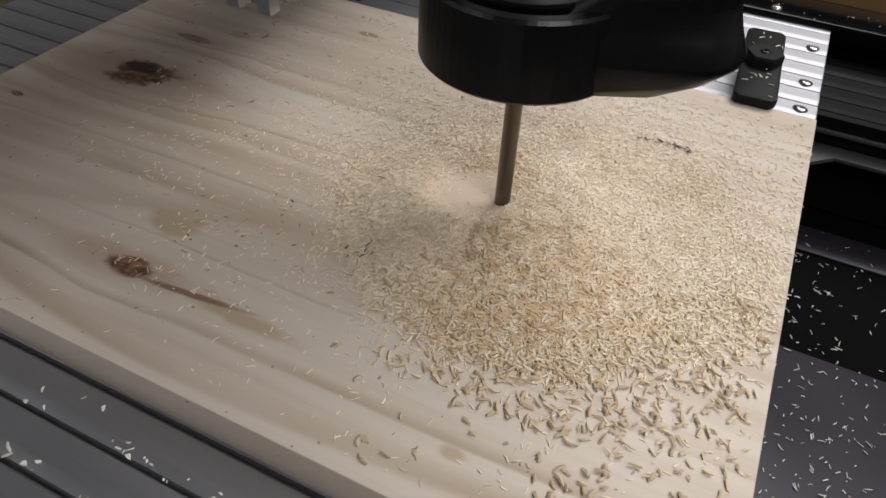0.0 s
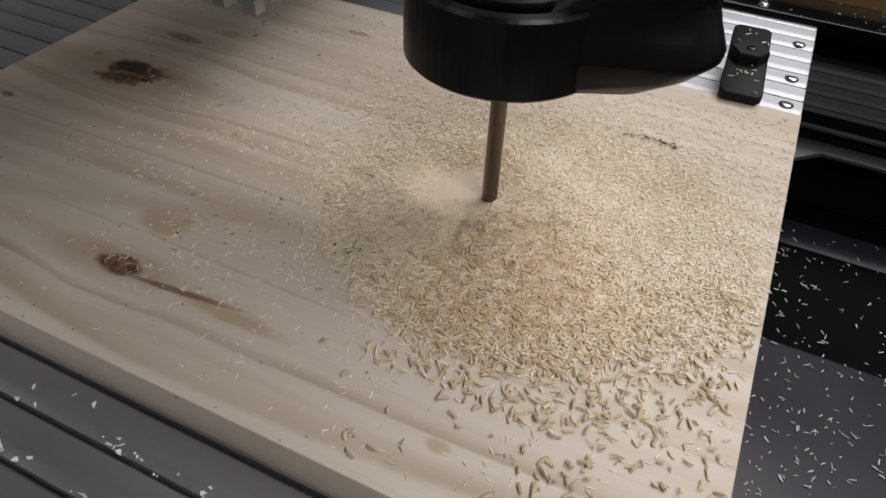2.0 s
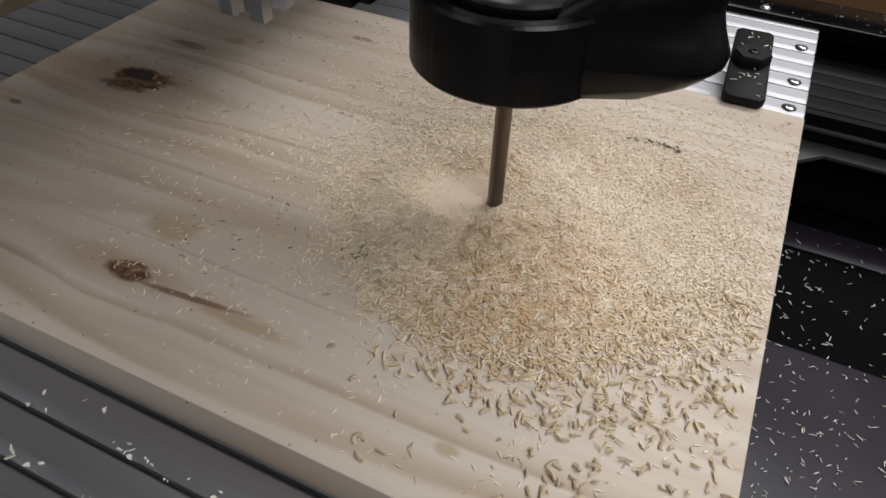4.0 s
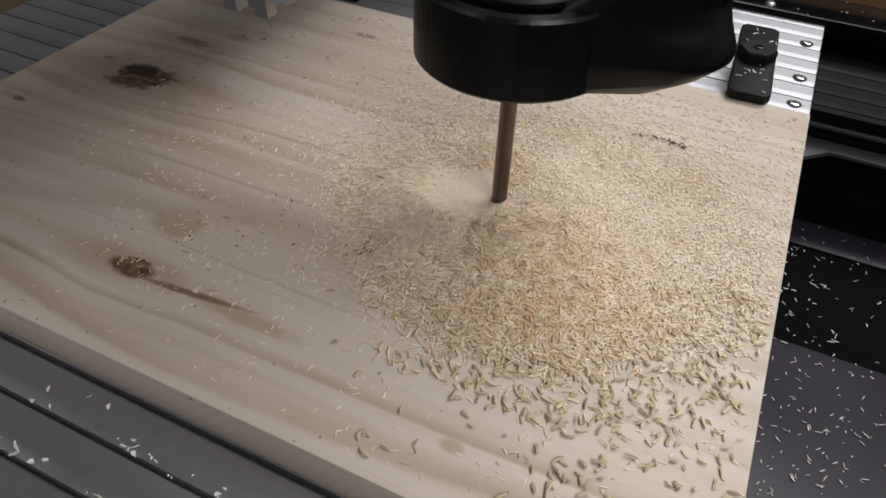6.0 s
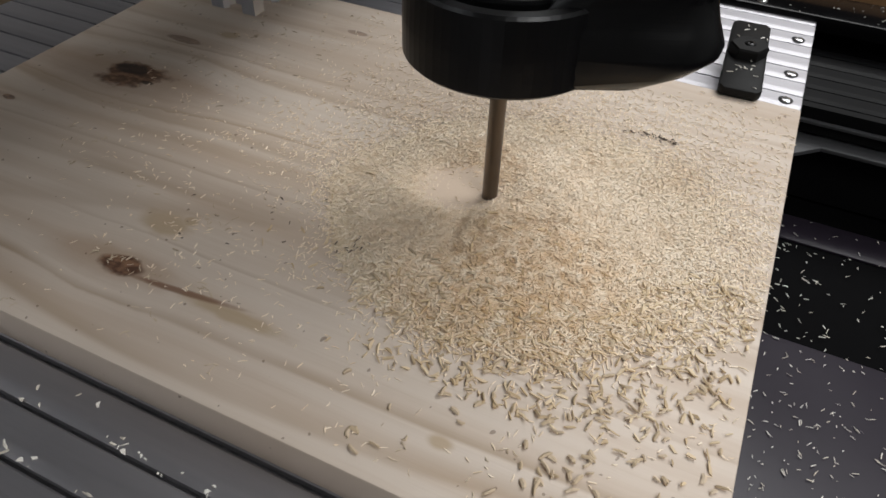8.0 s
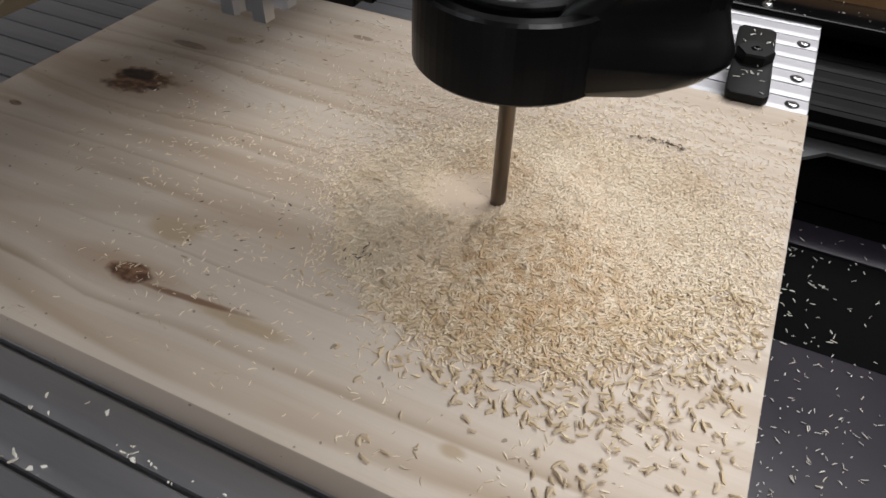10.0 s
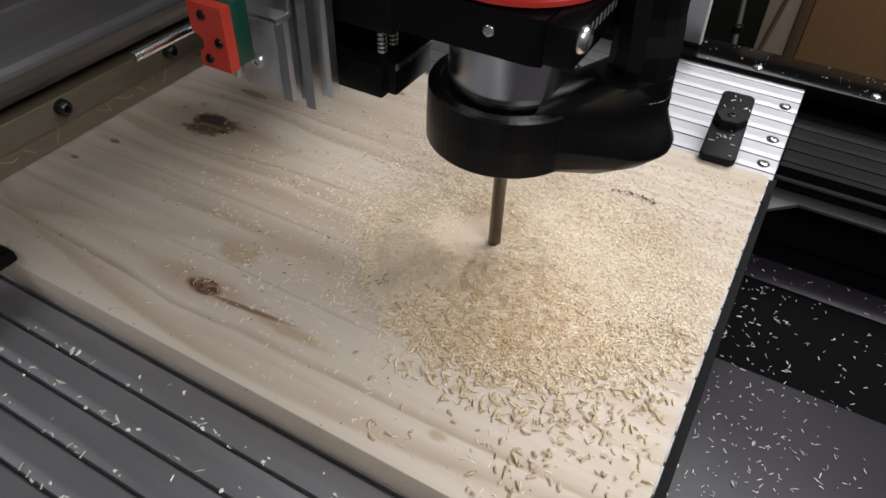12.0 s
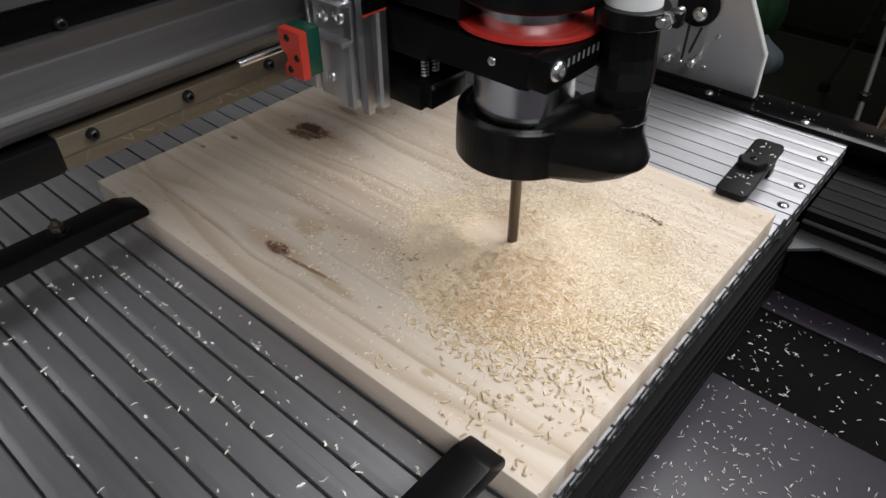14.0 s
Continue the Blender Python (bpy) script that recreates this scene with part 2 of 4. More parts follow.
def chip_material(name, dark, light, warm=0.22):
    """Fresh splinters: each its own tone; brown patches mix darker wood and painted shade."""
    n = Nodes(name)
    isl = n.island()
    p = n.coords()
    col = n.mix(n.ramp(isl, 0.0, 0.8), dark, light)
    # Heap's front slope and crater's far wall: their shade is painted in with brown chips
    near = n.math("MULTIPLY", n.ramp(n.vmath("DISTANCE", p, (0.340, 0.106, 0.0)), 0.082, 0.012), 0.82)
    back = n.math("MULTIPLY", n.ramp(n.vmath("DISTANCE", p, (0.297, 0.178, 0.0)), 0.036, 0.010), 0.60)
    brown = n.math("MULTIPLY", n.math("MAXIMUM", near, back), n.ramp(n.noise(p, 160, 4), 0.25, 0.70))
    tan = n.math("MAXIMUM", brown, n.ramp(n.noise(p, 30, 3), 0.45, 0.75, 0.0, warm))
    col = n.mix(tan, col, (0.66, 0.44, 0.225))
    return n.finish(col, 0.75, 0.0, n.noise(n.scaled(p, 1, 1, 1), 1400, 2), 0.3, 0.0003)


def single_chip_material():
    """Coarse chips, each its own tone, with grain along the splinter."""
    n = Nodes("coarse_chip")
    p = n.coords()
    own = n.add("ShaderNodeObjectInfo").outputs["Random"]
    col = n.mix(own, (0.50, 0.38, 0.24), (0.66, 0.53, 0.38))
    grain = n.noise(n.scaled(p, 0.15, 1, 1), 2600, 3)
    col = n.mix(n.math("MULTIPLY", n.ramp(grain, 0.45, 0.75), 0.35), col, (0.40, 0.28, 0.155))
    return n.finish(col, 0.7, 0.0, grain, 0.4, 0.0003)


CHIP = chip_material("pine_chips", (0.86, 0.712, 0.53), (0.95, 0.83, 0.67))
CHIP_COARSE = chip_material("coarse_chips", (0.56, 0.42, 0.255), (0.77, 0.63, 0.43))
CHIP_SINGLE = single_chip_material()
CHIP_WOOD = chip_material("board_chips", (0.48, 0.38, 0.27), (0.66, 0.55, 0.41), 0.12)
CHIP_PALE = chip_material("pale_chips", (0.66, 0.60, 0.51), (0.93, 0.90, 0.83), 0.12)


def dust_material():
    n = Nodes("fine_dust_bed")
    p = n.coords()
    a, b = n.noise(p, 900, 4, 0.7), n.noise(p, 34, 3)
    col = n.mix(n.ramp(a, 0.3, 0.7), (0.84, 0.70, 0.50), (0.94, 0.82, 0.63))
    col = n.mix(n.ramp(b, 0.45, 0.75, 0.0, 0.35), col, (0.66, 0.47, 0.27))
    # Same two patches in the dust: brown wood plus painted shade of the slopes
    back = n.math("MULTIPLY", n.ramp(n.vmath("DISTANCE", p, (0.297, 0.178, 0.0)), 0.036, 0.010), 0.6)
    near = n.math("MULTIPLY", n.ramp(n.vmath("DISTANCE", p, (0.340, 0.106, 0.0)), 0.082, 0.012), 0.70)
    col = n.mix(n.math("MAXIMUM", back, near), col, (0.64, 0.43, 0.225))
    # the finest flour lies smooth in the crater
    flour = n.ramp(n.vmath("DISTANCE", p, (0.292, 0.157, 0.0)), 0.030, 0.016)
    col = n.mix(flour, col, n.mix(a, (0.64, 0.50, 0.38), (0.74, 0.60, 0.47)))
    return n.finish(col, 0.85, 0.0, n.math("MULTIPLY", a, n.math("SUBTRACT", 1.0, flour)), 0.9, 0.0015)


DUST = dust_material()

# ---- mesh helpers ----


def mesh_ob(name, bm, material, parent=None, label="", smooth=False):
    data = bpy.data.meshes.new(name)
    bmesh.ops.recalc_face_normals(bm, faces=bm.faces)
    bm.to_mesh(data)
    bm.free()
    data.materials.append(material)
    if smooth:
        data.polygons.foreach_set("use_smooth", [True] * len(data.polygons))
        data.set_sharp_from_angle(angle=radians(38))
    ob = new(name, data)
    if parent is not None:
        ob.parent = parent
    if label:
        ob["label"] = label
    return ob


def part(name, bm, material, parent, label="", smooth=True):
    return mesh_ob(name, bm, material, parent, label, smooth)


def thing(name, at=(0, 0, 0), label="", category="", group="", kind=""):
    ob = new(name)
    ob.empty_display_size = 0.02
    ob.matrix_basis = Matrix.Translation(at)
    return tagged(ob, label, category, group, kind)


def join(*bms):
    out = bmesh.new()
    for b in bms:
        data = bpy.data.meshes.new("tmp")
        b.to_mesh(data)
        b.free()
        out.from_mesh(data)
        bpy.data.meshes.remove(data)
    return out


def box(x0, x1, y0, y1, z0, z1, bevel=0.0, segs=2):
    bm = bmesh.new()
    bmesh.ops.create_cube(bm, size=1.0)
    bmesh.ops.scale(bm, vec=(x1 - x0, y1 - y0, z1 - z0), verts=bm.verts)
    bmesh.ops.translate(bm, vec=((x0 + x1) / 2, (y0 + y1) / 2, (z0 + z1) / 2), verts=bm.verts)
    if bevel:
        bmesh.ops.bevel(bm, geom=bm.edges[:], offset=bevel, segments=segs, profile=0.5, affect="EDGES")
    return bm


def prism(outline, axis, a, b, bevel=0.0, holes=()):
    """A flat outline pushed along an axis from a to b. Outline in the other two axes, in order."""
    bm = bmesh.new()

    def place(p, d):
        return {"x": (d, p[0], p[1]), "y": (p[0], d, p[1]), "z": (p[0], p[1], d)}[axis]
    lo = [bm.verts.new(place(p, a)) for p in outline]
    hi = [bm.verts.new(place(p, b)) for p in outline]
    bm.faces.new(lo), bm.faces.new(hi[::-1])
    n = len(outline)
    for i in range(n):
        bm.faces.new((lo[i], hi[i], hi[(i + 1) % n], lo[(i + 1) % n]))
    bmesh.ops.recalc_face_normals(bm, faces=bm.faces)
    if bevel:
        bmesh.ops.bevel(bm, geom=bm.edges[:], offset=bevel, segments=2, profile=0.5, affect="EDGES")
    return bm


def lathe(profile, x=0.0, y=0.0, segs=48, closed=True):
    """Radius and height pairs turned round an upright axis."""
    bm = bmesh.new()
    rings = []
    for r, z in profile:
        rings.append([bm.verts.new((x + r * math.cos(2 * math.pi * i / segs), y + r * math.sin(2 * math.pi * i / segs), z)) for i in range(segs)])
    for lo, hi in zip(rings, rings[1:]):
        for i in range(segs):
            bm.faces.new((lo[i], lo[(i + 1) % segs], hi[(i + 1) % segs], hi[i]))
    if closed:
        bm.faces.new(rings[0][::-1]), bm.faces.new(rings[-1])
    return bm


def loft(sections, cap=True):
    """Rings of equal point counts joined one to the next."""
    bm = bmesh.new()
    rings = [[bm.verts.new(p) for p in s] for s in sections]
    n = len(rings[0])
    for lo, hi in zip(rings, rings[1:]):
        for i in range(n):
            bm.faces.new((lo[i], lo[(i + 1) % n], hi[(i + 1) % n], hi[i]))
    if cap:
        bm.faces.new(rings[0][::-1]), bm.faces.new(rings[-1])
    return bm


def moved(bm, m):
    bmesh.ops.transform(bm, matrix=m, verts=bm.verts)
    return bm


def rod(p, q, r, segs=24):
    p, q = Vector(p), Vector(q)
    bm = lathe([(r, 0), (r, (q - p).length)], segs=segs)
    return moved(bm, Matrix.Translation(p) @ (q - p).to_track_quat("Z", "Y").to_matrix().to_4x4())


def facing(at, way):
    """A pose at a place whose z looks along way."""
    return Matrix.Translation(at) @ Vector(way).to_track_quat("Z", "Y").to_matrix().to_4x4()


def screw_head(r, h):
    """Button head with a hex socket sunk in it; z is the outward way."""
    bm = bmesh.new()
    prof = [(r, 0), (r * 0.98, h * 0.35), (r * 0.82, h * 0.8), (r * 0.55, h)]
    segs = 24
    rings = [[bm.verts.new((a * math.cos(2 * math.pi * i / segs), a * math.sin(2 * math.pi * i / segs), z)) for i in range(segs)] for a, z in prof]
    sock = []
    for depth in (h, h * 0.3):
        ring = []
        for i in range(segs):
            t = 2 * math.pi * i / segs
            k = math.cos(math.pi / 6) / math.cos((t % (math.pi / 3)) - math.pi / 6)
            ring.append(bm.verts.new((r * 0.46 * k * math.cos(t), r * 0.46 * k * math.sin(t), depth)))
        sock.append(ring)
    rings += sock
    for lo, hi in zip(rings, rings[1:]):
        for i in range(segs):
            bm.faces.new((lo[i], lo[(i + 1) % segs], hi[(i + 1) % segs], hi[i]))
    bm.faces.new(rings[-1])
    return bm


def add_screw(parent, at, way, r=0.0045, h=0.003, material=None, name="screw", label=""):
    bm = moved(screw_head(r, h), facing(at, way))
    return part(name, bm, material or SCREW, parent, label)


# ---- room ----
floor = mesh_ob("floor", box(-3, 3, -3, 3.8, -0.95, -0.90), plain("workshop_floor", (0.10, 0.09, 0.08), 0.7, 0, 3, 0.3))
tagged(floor, "dark concrete workshop floor", "floor", kind="structure")
# Unseen south and east walls are paler, to brighten what the metal reflects
BOUNCE_WALL = plain("bounce_wall_tone", (0.40, 0.40, 0.39), 0.8, 0, 3, 0.15)
# North and west walls are darker, so glossy parts reflect dark
WALL = plain("dark_reflection_wall_tone", (0.15, 0.13, 0.11), 0.8, 0, 3, 0.3)
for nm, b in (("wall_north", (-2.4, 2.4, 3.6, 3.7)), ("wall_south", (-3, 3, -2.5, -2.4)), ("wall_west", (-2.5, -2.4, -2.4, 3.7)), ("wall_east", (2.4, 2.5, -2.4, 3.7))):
    tagged(mesh_ob(nm, box(*b, -0.90, 2.5), BOUNCE_WALL if nm in ("wall_south", "wall_east") else WALL), "plain workshop wall toned for reflections", "wall", kind="structure")
tagged(mesh_ob("ceiling", box(-3, 3, -3, 3.8, 2.5, 2.56), plain("ceiling_paint", (0.20, 0.19, 0.18), 0.8, 0, 3, 0.15)), "dim grey workshop ceiling", "ceiling", kind="structure")

# far corner of the workshop
OLIVE = plain("dim_backdrop_olive", (0.016, 0.016, 0.0115), 0.8, 0, 6, 0.3, 0.05, spec=0.1)
# Made-up cupboard shape that fills the dark far background
backdrop = thing("dark_cupboard", (-0.95, 3.16, -0.90), "made-up olive backdrop filling the dark far side", "cupboard")
part("body", box(0.0, 1.13, 0.0, 0.43, 0.0, 0.95, 0.004), OLIVE, backdrop)
for k in range(2):
    part("door", box(0.02 + 0.55 * k, 0.56 + 0.55 * k, -0.016, -0.001, 0.04, 0.92, 0.002), OLIVE, backdrop)
# Made-up dark sheet: the far floor's dimness put into colour
mat = thing("floor_mat", (0, 0, -0.90), "added dark sheet standing in for the far floor's shade", "mat")
part("sheet", box(-1.5, 2.0, 0.70, 3.14, 0.0005, 0.008, 0.002), OLIVE, mat)

cab = thing("wooden_cabinet", (0.30, 2.0, -0.90), "tall brown wooden cabinet standing on the workshop floor", "cabinet")
WOODB = plain("brown_board", (0.34, 0.19, 0.085), 0.6, 0, 8, 0.35, 0.1, (1, 1, 0.2))
WOODL = plain("pale_board", (0.42, 0.33, 0.26), 0.6, 0, 8, 0.25, 0.1, (1, 1, 0.2))
WOODD = plain("dark_board_edge", (0.14, 0.085, 0.05), 0.6, 0, 8, 0.25, 0.1, (1, 1, 0.2))
part("side_panel", box(0.0, 0.083, 0.0, 0.28, 0.0, 1.5, 0.003), WOODL, cab)
part("frame", box(0.084, 0.112, -0.01, 0.28, 0.0, 1.5, 0.002), WOODD, cab)
part("frame", box(0.701, 0.74, -0.01, 0.28, 0.0, 1.5, 0.002), WOODD, cab)
part("top", box(0.113, 0.700, -0.005, 0.28, 1.482, 1.5, 0.002), WOODD, cab)
part("back", box(0.113, 0.700, 0.268, 0.28, 0.0, 1.480), WOODB, cab)
part("plinth", box(0.113, 0.700, 0.012, 0.03, 0.0, 0.018), WOODD, cab)
part("door", box(0.114, 0.699, 0.01, 0.03, 0.02, 1.48, 0.002), WOODB, cab)
part("cable", rod((0.01, -0.006, 0.20), (0.075, -0.006, 0.62), 0.006, 8), WOODD, cab, "brown cable hanging down the side")
stand = thing("light_stand", (0.19, 2.19, -0.892), "thin grey lamp stand on spread legs", "stand")
STAND_GREY = plain("worn_grey_tube", (0.075, 0.075, 0.07), 0.5, 0.0, 60, 0.2, spec=0.3)
part("pole", rod((0, 0, 0.45), (0.0, 0.0, 1.70), 0.010, 12), STAND_GREY, stand)
part("hub", rod((0, 0, 0.50), (0, 0, 0.64), 0.024, 16), BLACK_BOLT, stand)
for ax, ay in ((-0.178, 0.467), (0.38, 0.40), (0.105, -0.44)):
    leg = part("leg", rod((ax, ay, 0.014), (ax * 0.05, ay * 0.05, 0.60), 0.0075, 10), STAND_GREY, stand)
    part("foot", lathe([(0.018, 0.0), (0.022, 0.008), (0.018, 0.030), (0.008, 0.034)], ax, ay, 16), BLACK_BOLT, leg)
    part("knob", moved(lathe([(0.010, -0.014), (0.016, -0.010), (0.016, 0.010), (0.010, 0.014)], segs=12), Matrix.Translation((ax * 0.52, ay * 0.52, 0.310))), BLACK_BOLT, leg)


def cloth_sack(name, at, rx, ry, h, lean, material, label, category):
    """A slumped cloth bag: folds run down its sides and gather at the neck."""
    ob = thing(name, at, label, category)
    rings = []
    for k in range(10):
        f = k / 9
        swell = (0.86 + 0.22 * math.sin(math.pi * min(1.0, f * 1.25))) * (1.0 - 0.62 * max(0.0, f - 0.62) / 0.38)
        ring = []
        for i in range(40):
            a = 2 * math.pi * i / 40
            fold = 1 + 0.07 * math.sin(5 * a + 2.2 * f) + 0.05 * math.sin(11 * a - 3 * f) * (0.3 + f)
            ring.append((lean * f + rx * swell * fold * math.cos(a), ry * swell * fold * math.sin(a), h * f + 0.012 * math.sin(3 * a) * f))
        rings.append(ring)
    part("body", loft(rings), material, ob)
    return ob


cloth_sack("cloth_bag", (-0.46, 2.93, -0.892), 0.148, 0.12, 0.36, 0.02, plain("green_cloth", (0.006, 0.034, 0.008), 0.8, 0, 30, 0.5, 0.2), "dark green cloth bag slumped on the floor", "bag")
cloth_sack("pale_pouch", (-0.265, 2.69, -0.892), 0.085, 0.06, 0.125, -0.02, plain("pale_blue_cloth", (0.12, 0.15, 0.17), 0.75, 0, 30, 0.3, 0.2), "small pale blue pouch standing on the floor", "pouch")

# ---- bench deck under the machine ----
TOPB, BED, DECK = 0.0, -0.0205, -0.120
S = Vector((0.307, 0.158, 0.0))
bench = thing("workbench", (0, 0, -0.90), "dark workbench carrying the router machine", "workbench")
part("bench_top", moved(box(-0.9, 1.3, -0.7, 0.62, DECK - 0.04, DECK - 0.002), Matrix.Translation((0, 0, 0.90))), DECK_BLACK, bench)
for lx in (-0.8, 1.2):
    for ly in (-0.6, 0.55):
        part("leg", moved(box(lx - 0.04, lx + 0.04, ly - 0.04, ly + 0.04, -0.90, DECK - 0.04), Matrix.Translation((0, 0, 0.90))), DECK_BLACK, bench)
# Grey panels paint the bright reflections; the black bench top between paints the dark one
sheet = thing("deck_sheet", (0, 0, DECK), "grey panel standing in for a reflection on the bench", "sheet")
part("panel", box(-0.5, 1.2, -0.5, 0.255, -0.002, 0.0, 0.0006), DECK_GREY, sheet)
strip = thing("deck_strip", (0, 0, DECK), "narrow grey panel standing in for a reflection on the bench", "strip")
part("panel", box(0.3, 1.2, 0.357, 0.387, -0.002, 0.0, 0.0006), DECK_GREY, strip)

# ---- machine bed ----
PITCH, X0, X1 = 0.020, -0.45, 0.4435


def slot_outline(y0, count, ztop, thick, pitch=PITCH):
    """Section of a slotted bed profile: a wide rounded lip on one side of each slot, a short vee on the other."""
    top = []
    for i in range(count):
        c = y0 + pitch * (i + 0.5)
        top += [(c - pitch / 2, 0), (c - 0.0026, 0), (c - 0.0020, -0.0003), (c - 0.0009, -0.0026), (c - 0.0009, -0.0044), (c - 0.0072, -0.0048), (c - 0.0058, -0.0085),
                (c + 0.0058, -0.0085), (c + 0.0072, -0.0048), (c + 0.0009, -0.0044)]
        for k in range(7):
            a = k / 6
            top.append((c + 0.0009 + 0.0050 * a, -0.0010 * (1 - a) ** 1.4))
    top.append((y0 + pitch * count, 0))
    bottom = [(p[0], -thick - p[1]) for p in reversed(top)]
    return [(p[0], ztop + p[1]) for p in top + bottom]


def bed_extrusion(y0, end):
    ob = thing("bed_extrusion", (0, y0, BED), "silver slotted aluminium bed profile with chips in its slots", "profile", "bed profiles")
    part("profile", prism(slot_outline(0.00003, 4, 0.0, 0.020, (0.08 - 0.00006) / 4), "x", X0, end), ALU, ob, smooth=False)
    part("end_face", prism(slot_outline(0.00003, 4, 0.0, 0.020, (0.08 - 0.00006) / 4), "x", end + 0.00005, end + 0.0004), SAWN, ob, "sawn bare metal end")
    # Thin dark boxes on the end face paint the shade inside the hollows
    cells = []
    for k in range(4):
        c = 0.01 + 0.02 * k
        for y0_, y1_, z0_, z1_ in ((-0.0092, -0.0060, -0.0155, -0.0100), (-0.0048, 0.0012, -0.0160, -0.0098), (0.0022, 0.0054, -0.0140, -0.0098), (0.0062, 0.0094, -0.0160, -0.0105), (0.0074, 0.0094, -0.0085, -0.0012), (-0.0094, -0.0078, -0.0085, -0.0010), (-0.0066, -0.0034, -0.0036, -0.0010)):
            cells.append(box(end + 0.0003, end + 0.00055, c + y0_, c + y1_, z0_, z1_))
    part("core", join(*cells), RECESS_SHADE, ob, "dark patches painting the hollows' shade", smooth=False)
    return ob


first = bed_extrusion(0.429, X1)
second = bed_extrusion(0.269, 0.4412)
beds = [first, copy_thing(first, Matrix.Translation((0, 0.349, BED))), second]
beds += [copy_thing(second, Matrix.Translation((0, 0.429 - 0.08 * k, BED))) for k in range(3, 11)]
for ob, ys in ((beds[0], (0.466,)), (beds[1], (0.368, 0.407))):
    for yy in ys:
        # Flat dark ring paints the shade of a countersunk seat
        seat = part("screw_seat", lathe([(0.0020, 0.00005), (0.0048, 0.00005), (0.0048, 0.0003), (0.0020, 0.0003)], 0.4335, yy - ob.location.y, 24), RECESS_SHADE, ob, "dark flat ring painting the sunk seat's shade")
        add_screw(seat, (0.4335, yy - ob.location.y, 0.0002), (0, 0, 1), 0.0037, 0.0010)

# black rail under the bed's open end
rail = thing("end_rail", (0.4440, 0, -0.041), "black anodised grooved aluminium rail under the bed's end", "rail")


def grooved_side(x, z0, z1, n, depth=0.0022, w=0.0030):
    pts = [(x, z0)]
    for i in range(n):
        c = z0 + (z1 - z0) * (i + 0.5) / n
        pts += [(x, c + w), (x - depth, c + w * 0.5), (x - depth, c - w * 0.5), (x, c - w)]
    return pts + [(x, z1)]


part("top_strip", box(-0.040, 0.004, -0.45, 0.385, -0.0052, 0.0, 0.0005), RAIL_BLACK, rail, smooth=False)
part("profile", prism([(-0.040, -0.0054)] + grooved_side(0.004, -0.0054, -0.078, 5) + [(-0.040, -0.078)], "y", -0.45, 0.385), RAIL_BLACK, rail, smooth=False)

# far side rail: black slotted profile running along the bed, with a plate on top of it
far = thing("side_rail", (0, 0, 0), "black anodised slotted side rail of the machine", "rail")
pts = slot_outline(0.4075, 5, -0.041, 0.020, 0.0195)
part("profile", prism(pts, "x", 0.446, 1.1), RAIL_BLACK, far, smooth=False)
part("web", box(0.446, 1.1, 0.412, 0.500, DECK + 0.001, -0.0615), RAIL_BLACK, far, smooth=False)
# Lips are greyer than the rail: the light they catch is put into colour
GREY_LIP = plain("lit_lip_grey", (0.06, 0.06, 0.062), 0.4, 0.0, 30, 0.2)
part("lip", box(0.446, 1.1, 0.404, 0.4118, -0.0525, -0.050, 0.0005), GREY_LIP, far)
part("lip", box(0.446, 1.1, 0.394, 0.4118, -0.0660, -0.063, 0.0005), GREY_LIP, far)
part("bracket", prism([(0.446, 0.372), (0.470, 0.394), (0.446, 0.394)], "z", -0.066, -0.063), GREY_LIP, far)
cover = thing("rail_cover", (0, 0, 0), "glossy black cover plate along the machine's side with screws", "cover plate")
cover_plate = part("plate", box(-0.6, 1.1, 0.5055, 0.553, -0.028, -0.0155, 0.0015), BLACK_GLOSS, cover)
part("skirt", box(-0.6, 1.1, 0.520, 0.553, DECK + 0.001, -0.028), BLACK_GLOSS, cover)
for k in range(-5, 7):
    add_screw(cover_plate, (0.400 + 0.0985 * k, 0.5135, -0.0155), (0, 0, 1), 0.0045, 0.0025)

# ---- the pine board ----
W, L = 0.440, 0.320
board = tagged(mesh_ob("pine_board", box(0, W, 0, L, BED, 0.0, 0.0009, 2), PINE, smooth=True), "pale knotty pine board clamped on the bed, strewn with chips", "board")

# ---- clamps ----


def clamp_bar(name, length, label):
    """A black stepped hold-down bar along y, its toe at y = 0, with a bolt and washer."""
    ob = thing(name, (0, 0, 0), label, "clamp", "hold-down clamps")
    out = [(0.0, 0.0), (0.0, 0.007), (-0.014, 0.013), (-length, 0.013), (-length, -0.018), (-length + 0.012, -0.018), (-length + 0.016, 0.0)]
    part("bar", prism(out, "x", -0.012, 0.012, 0.0016), BLACK_ANO, ob)
    return ob


c1 = clamp_bar("clamp_bar", 0.17, "black stepped hold-down clamp gripping the board's edge")
c1.matrix_basis = pose(0.065, 0.003, 0.0005, 0, 0, 0)
part("bolt", lathe([(0.003, 0.0), (0.003, 0.022), (0.0022, 0.024)], 0, -0.062, 16), TOOL, c1)
part("nut", lathe([(0.0052, 0.0146), (0.0056, 0.0152), (0.0056, 0.0188), (0.0052, 0.0195)], 0, -0.062, 6), TOOL, c1, smooth=False)
part("washer", lathe([(0.008, 0.0128), (0.008, 0.0145)], 0, -0.062, 24), BLACK_BOLT, c1)
copy_thing(c1, pose(0.406, 0.003, 0.0005, 0, 0, 0))
c3 = thing("clamp_bar", (0, 0, 0), "short black hold-down clamp with a hex knob, dusted with chips", "clamp", "hold-down clamps")
part("bar", prism([(-0.0125, 0.004), (-0.0095, 0.0), (0.0095, 0.0), (0.0125, 0.004), (0.0125, 0.097), (0.0095, 0.101), (-0.0095, 0.101), (-0.0125, 0.097)], "z", 0.0, 0.0060, 0.0012), BLACK_MATT, c3)
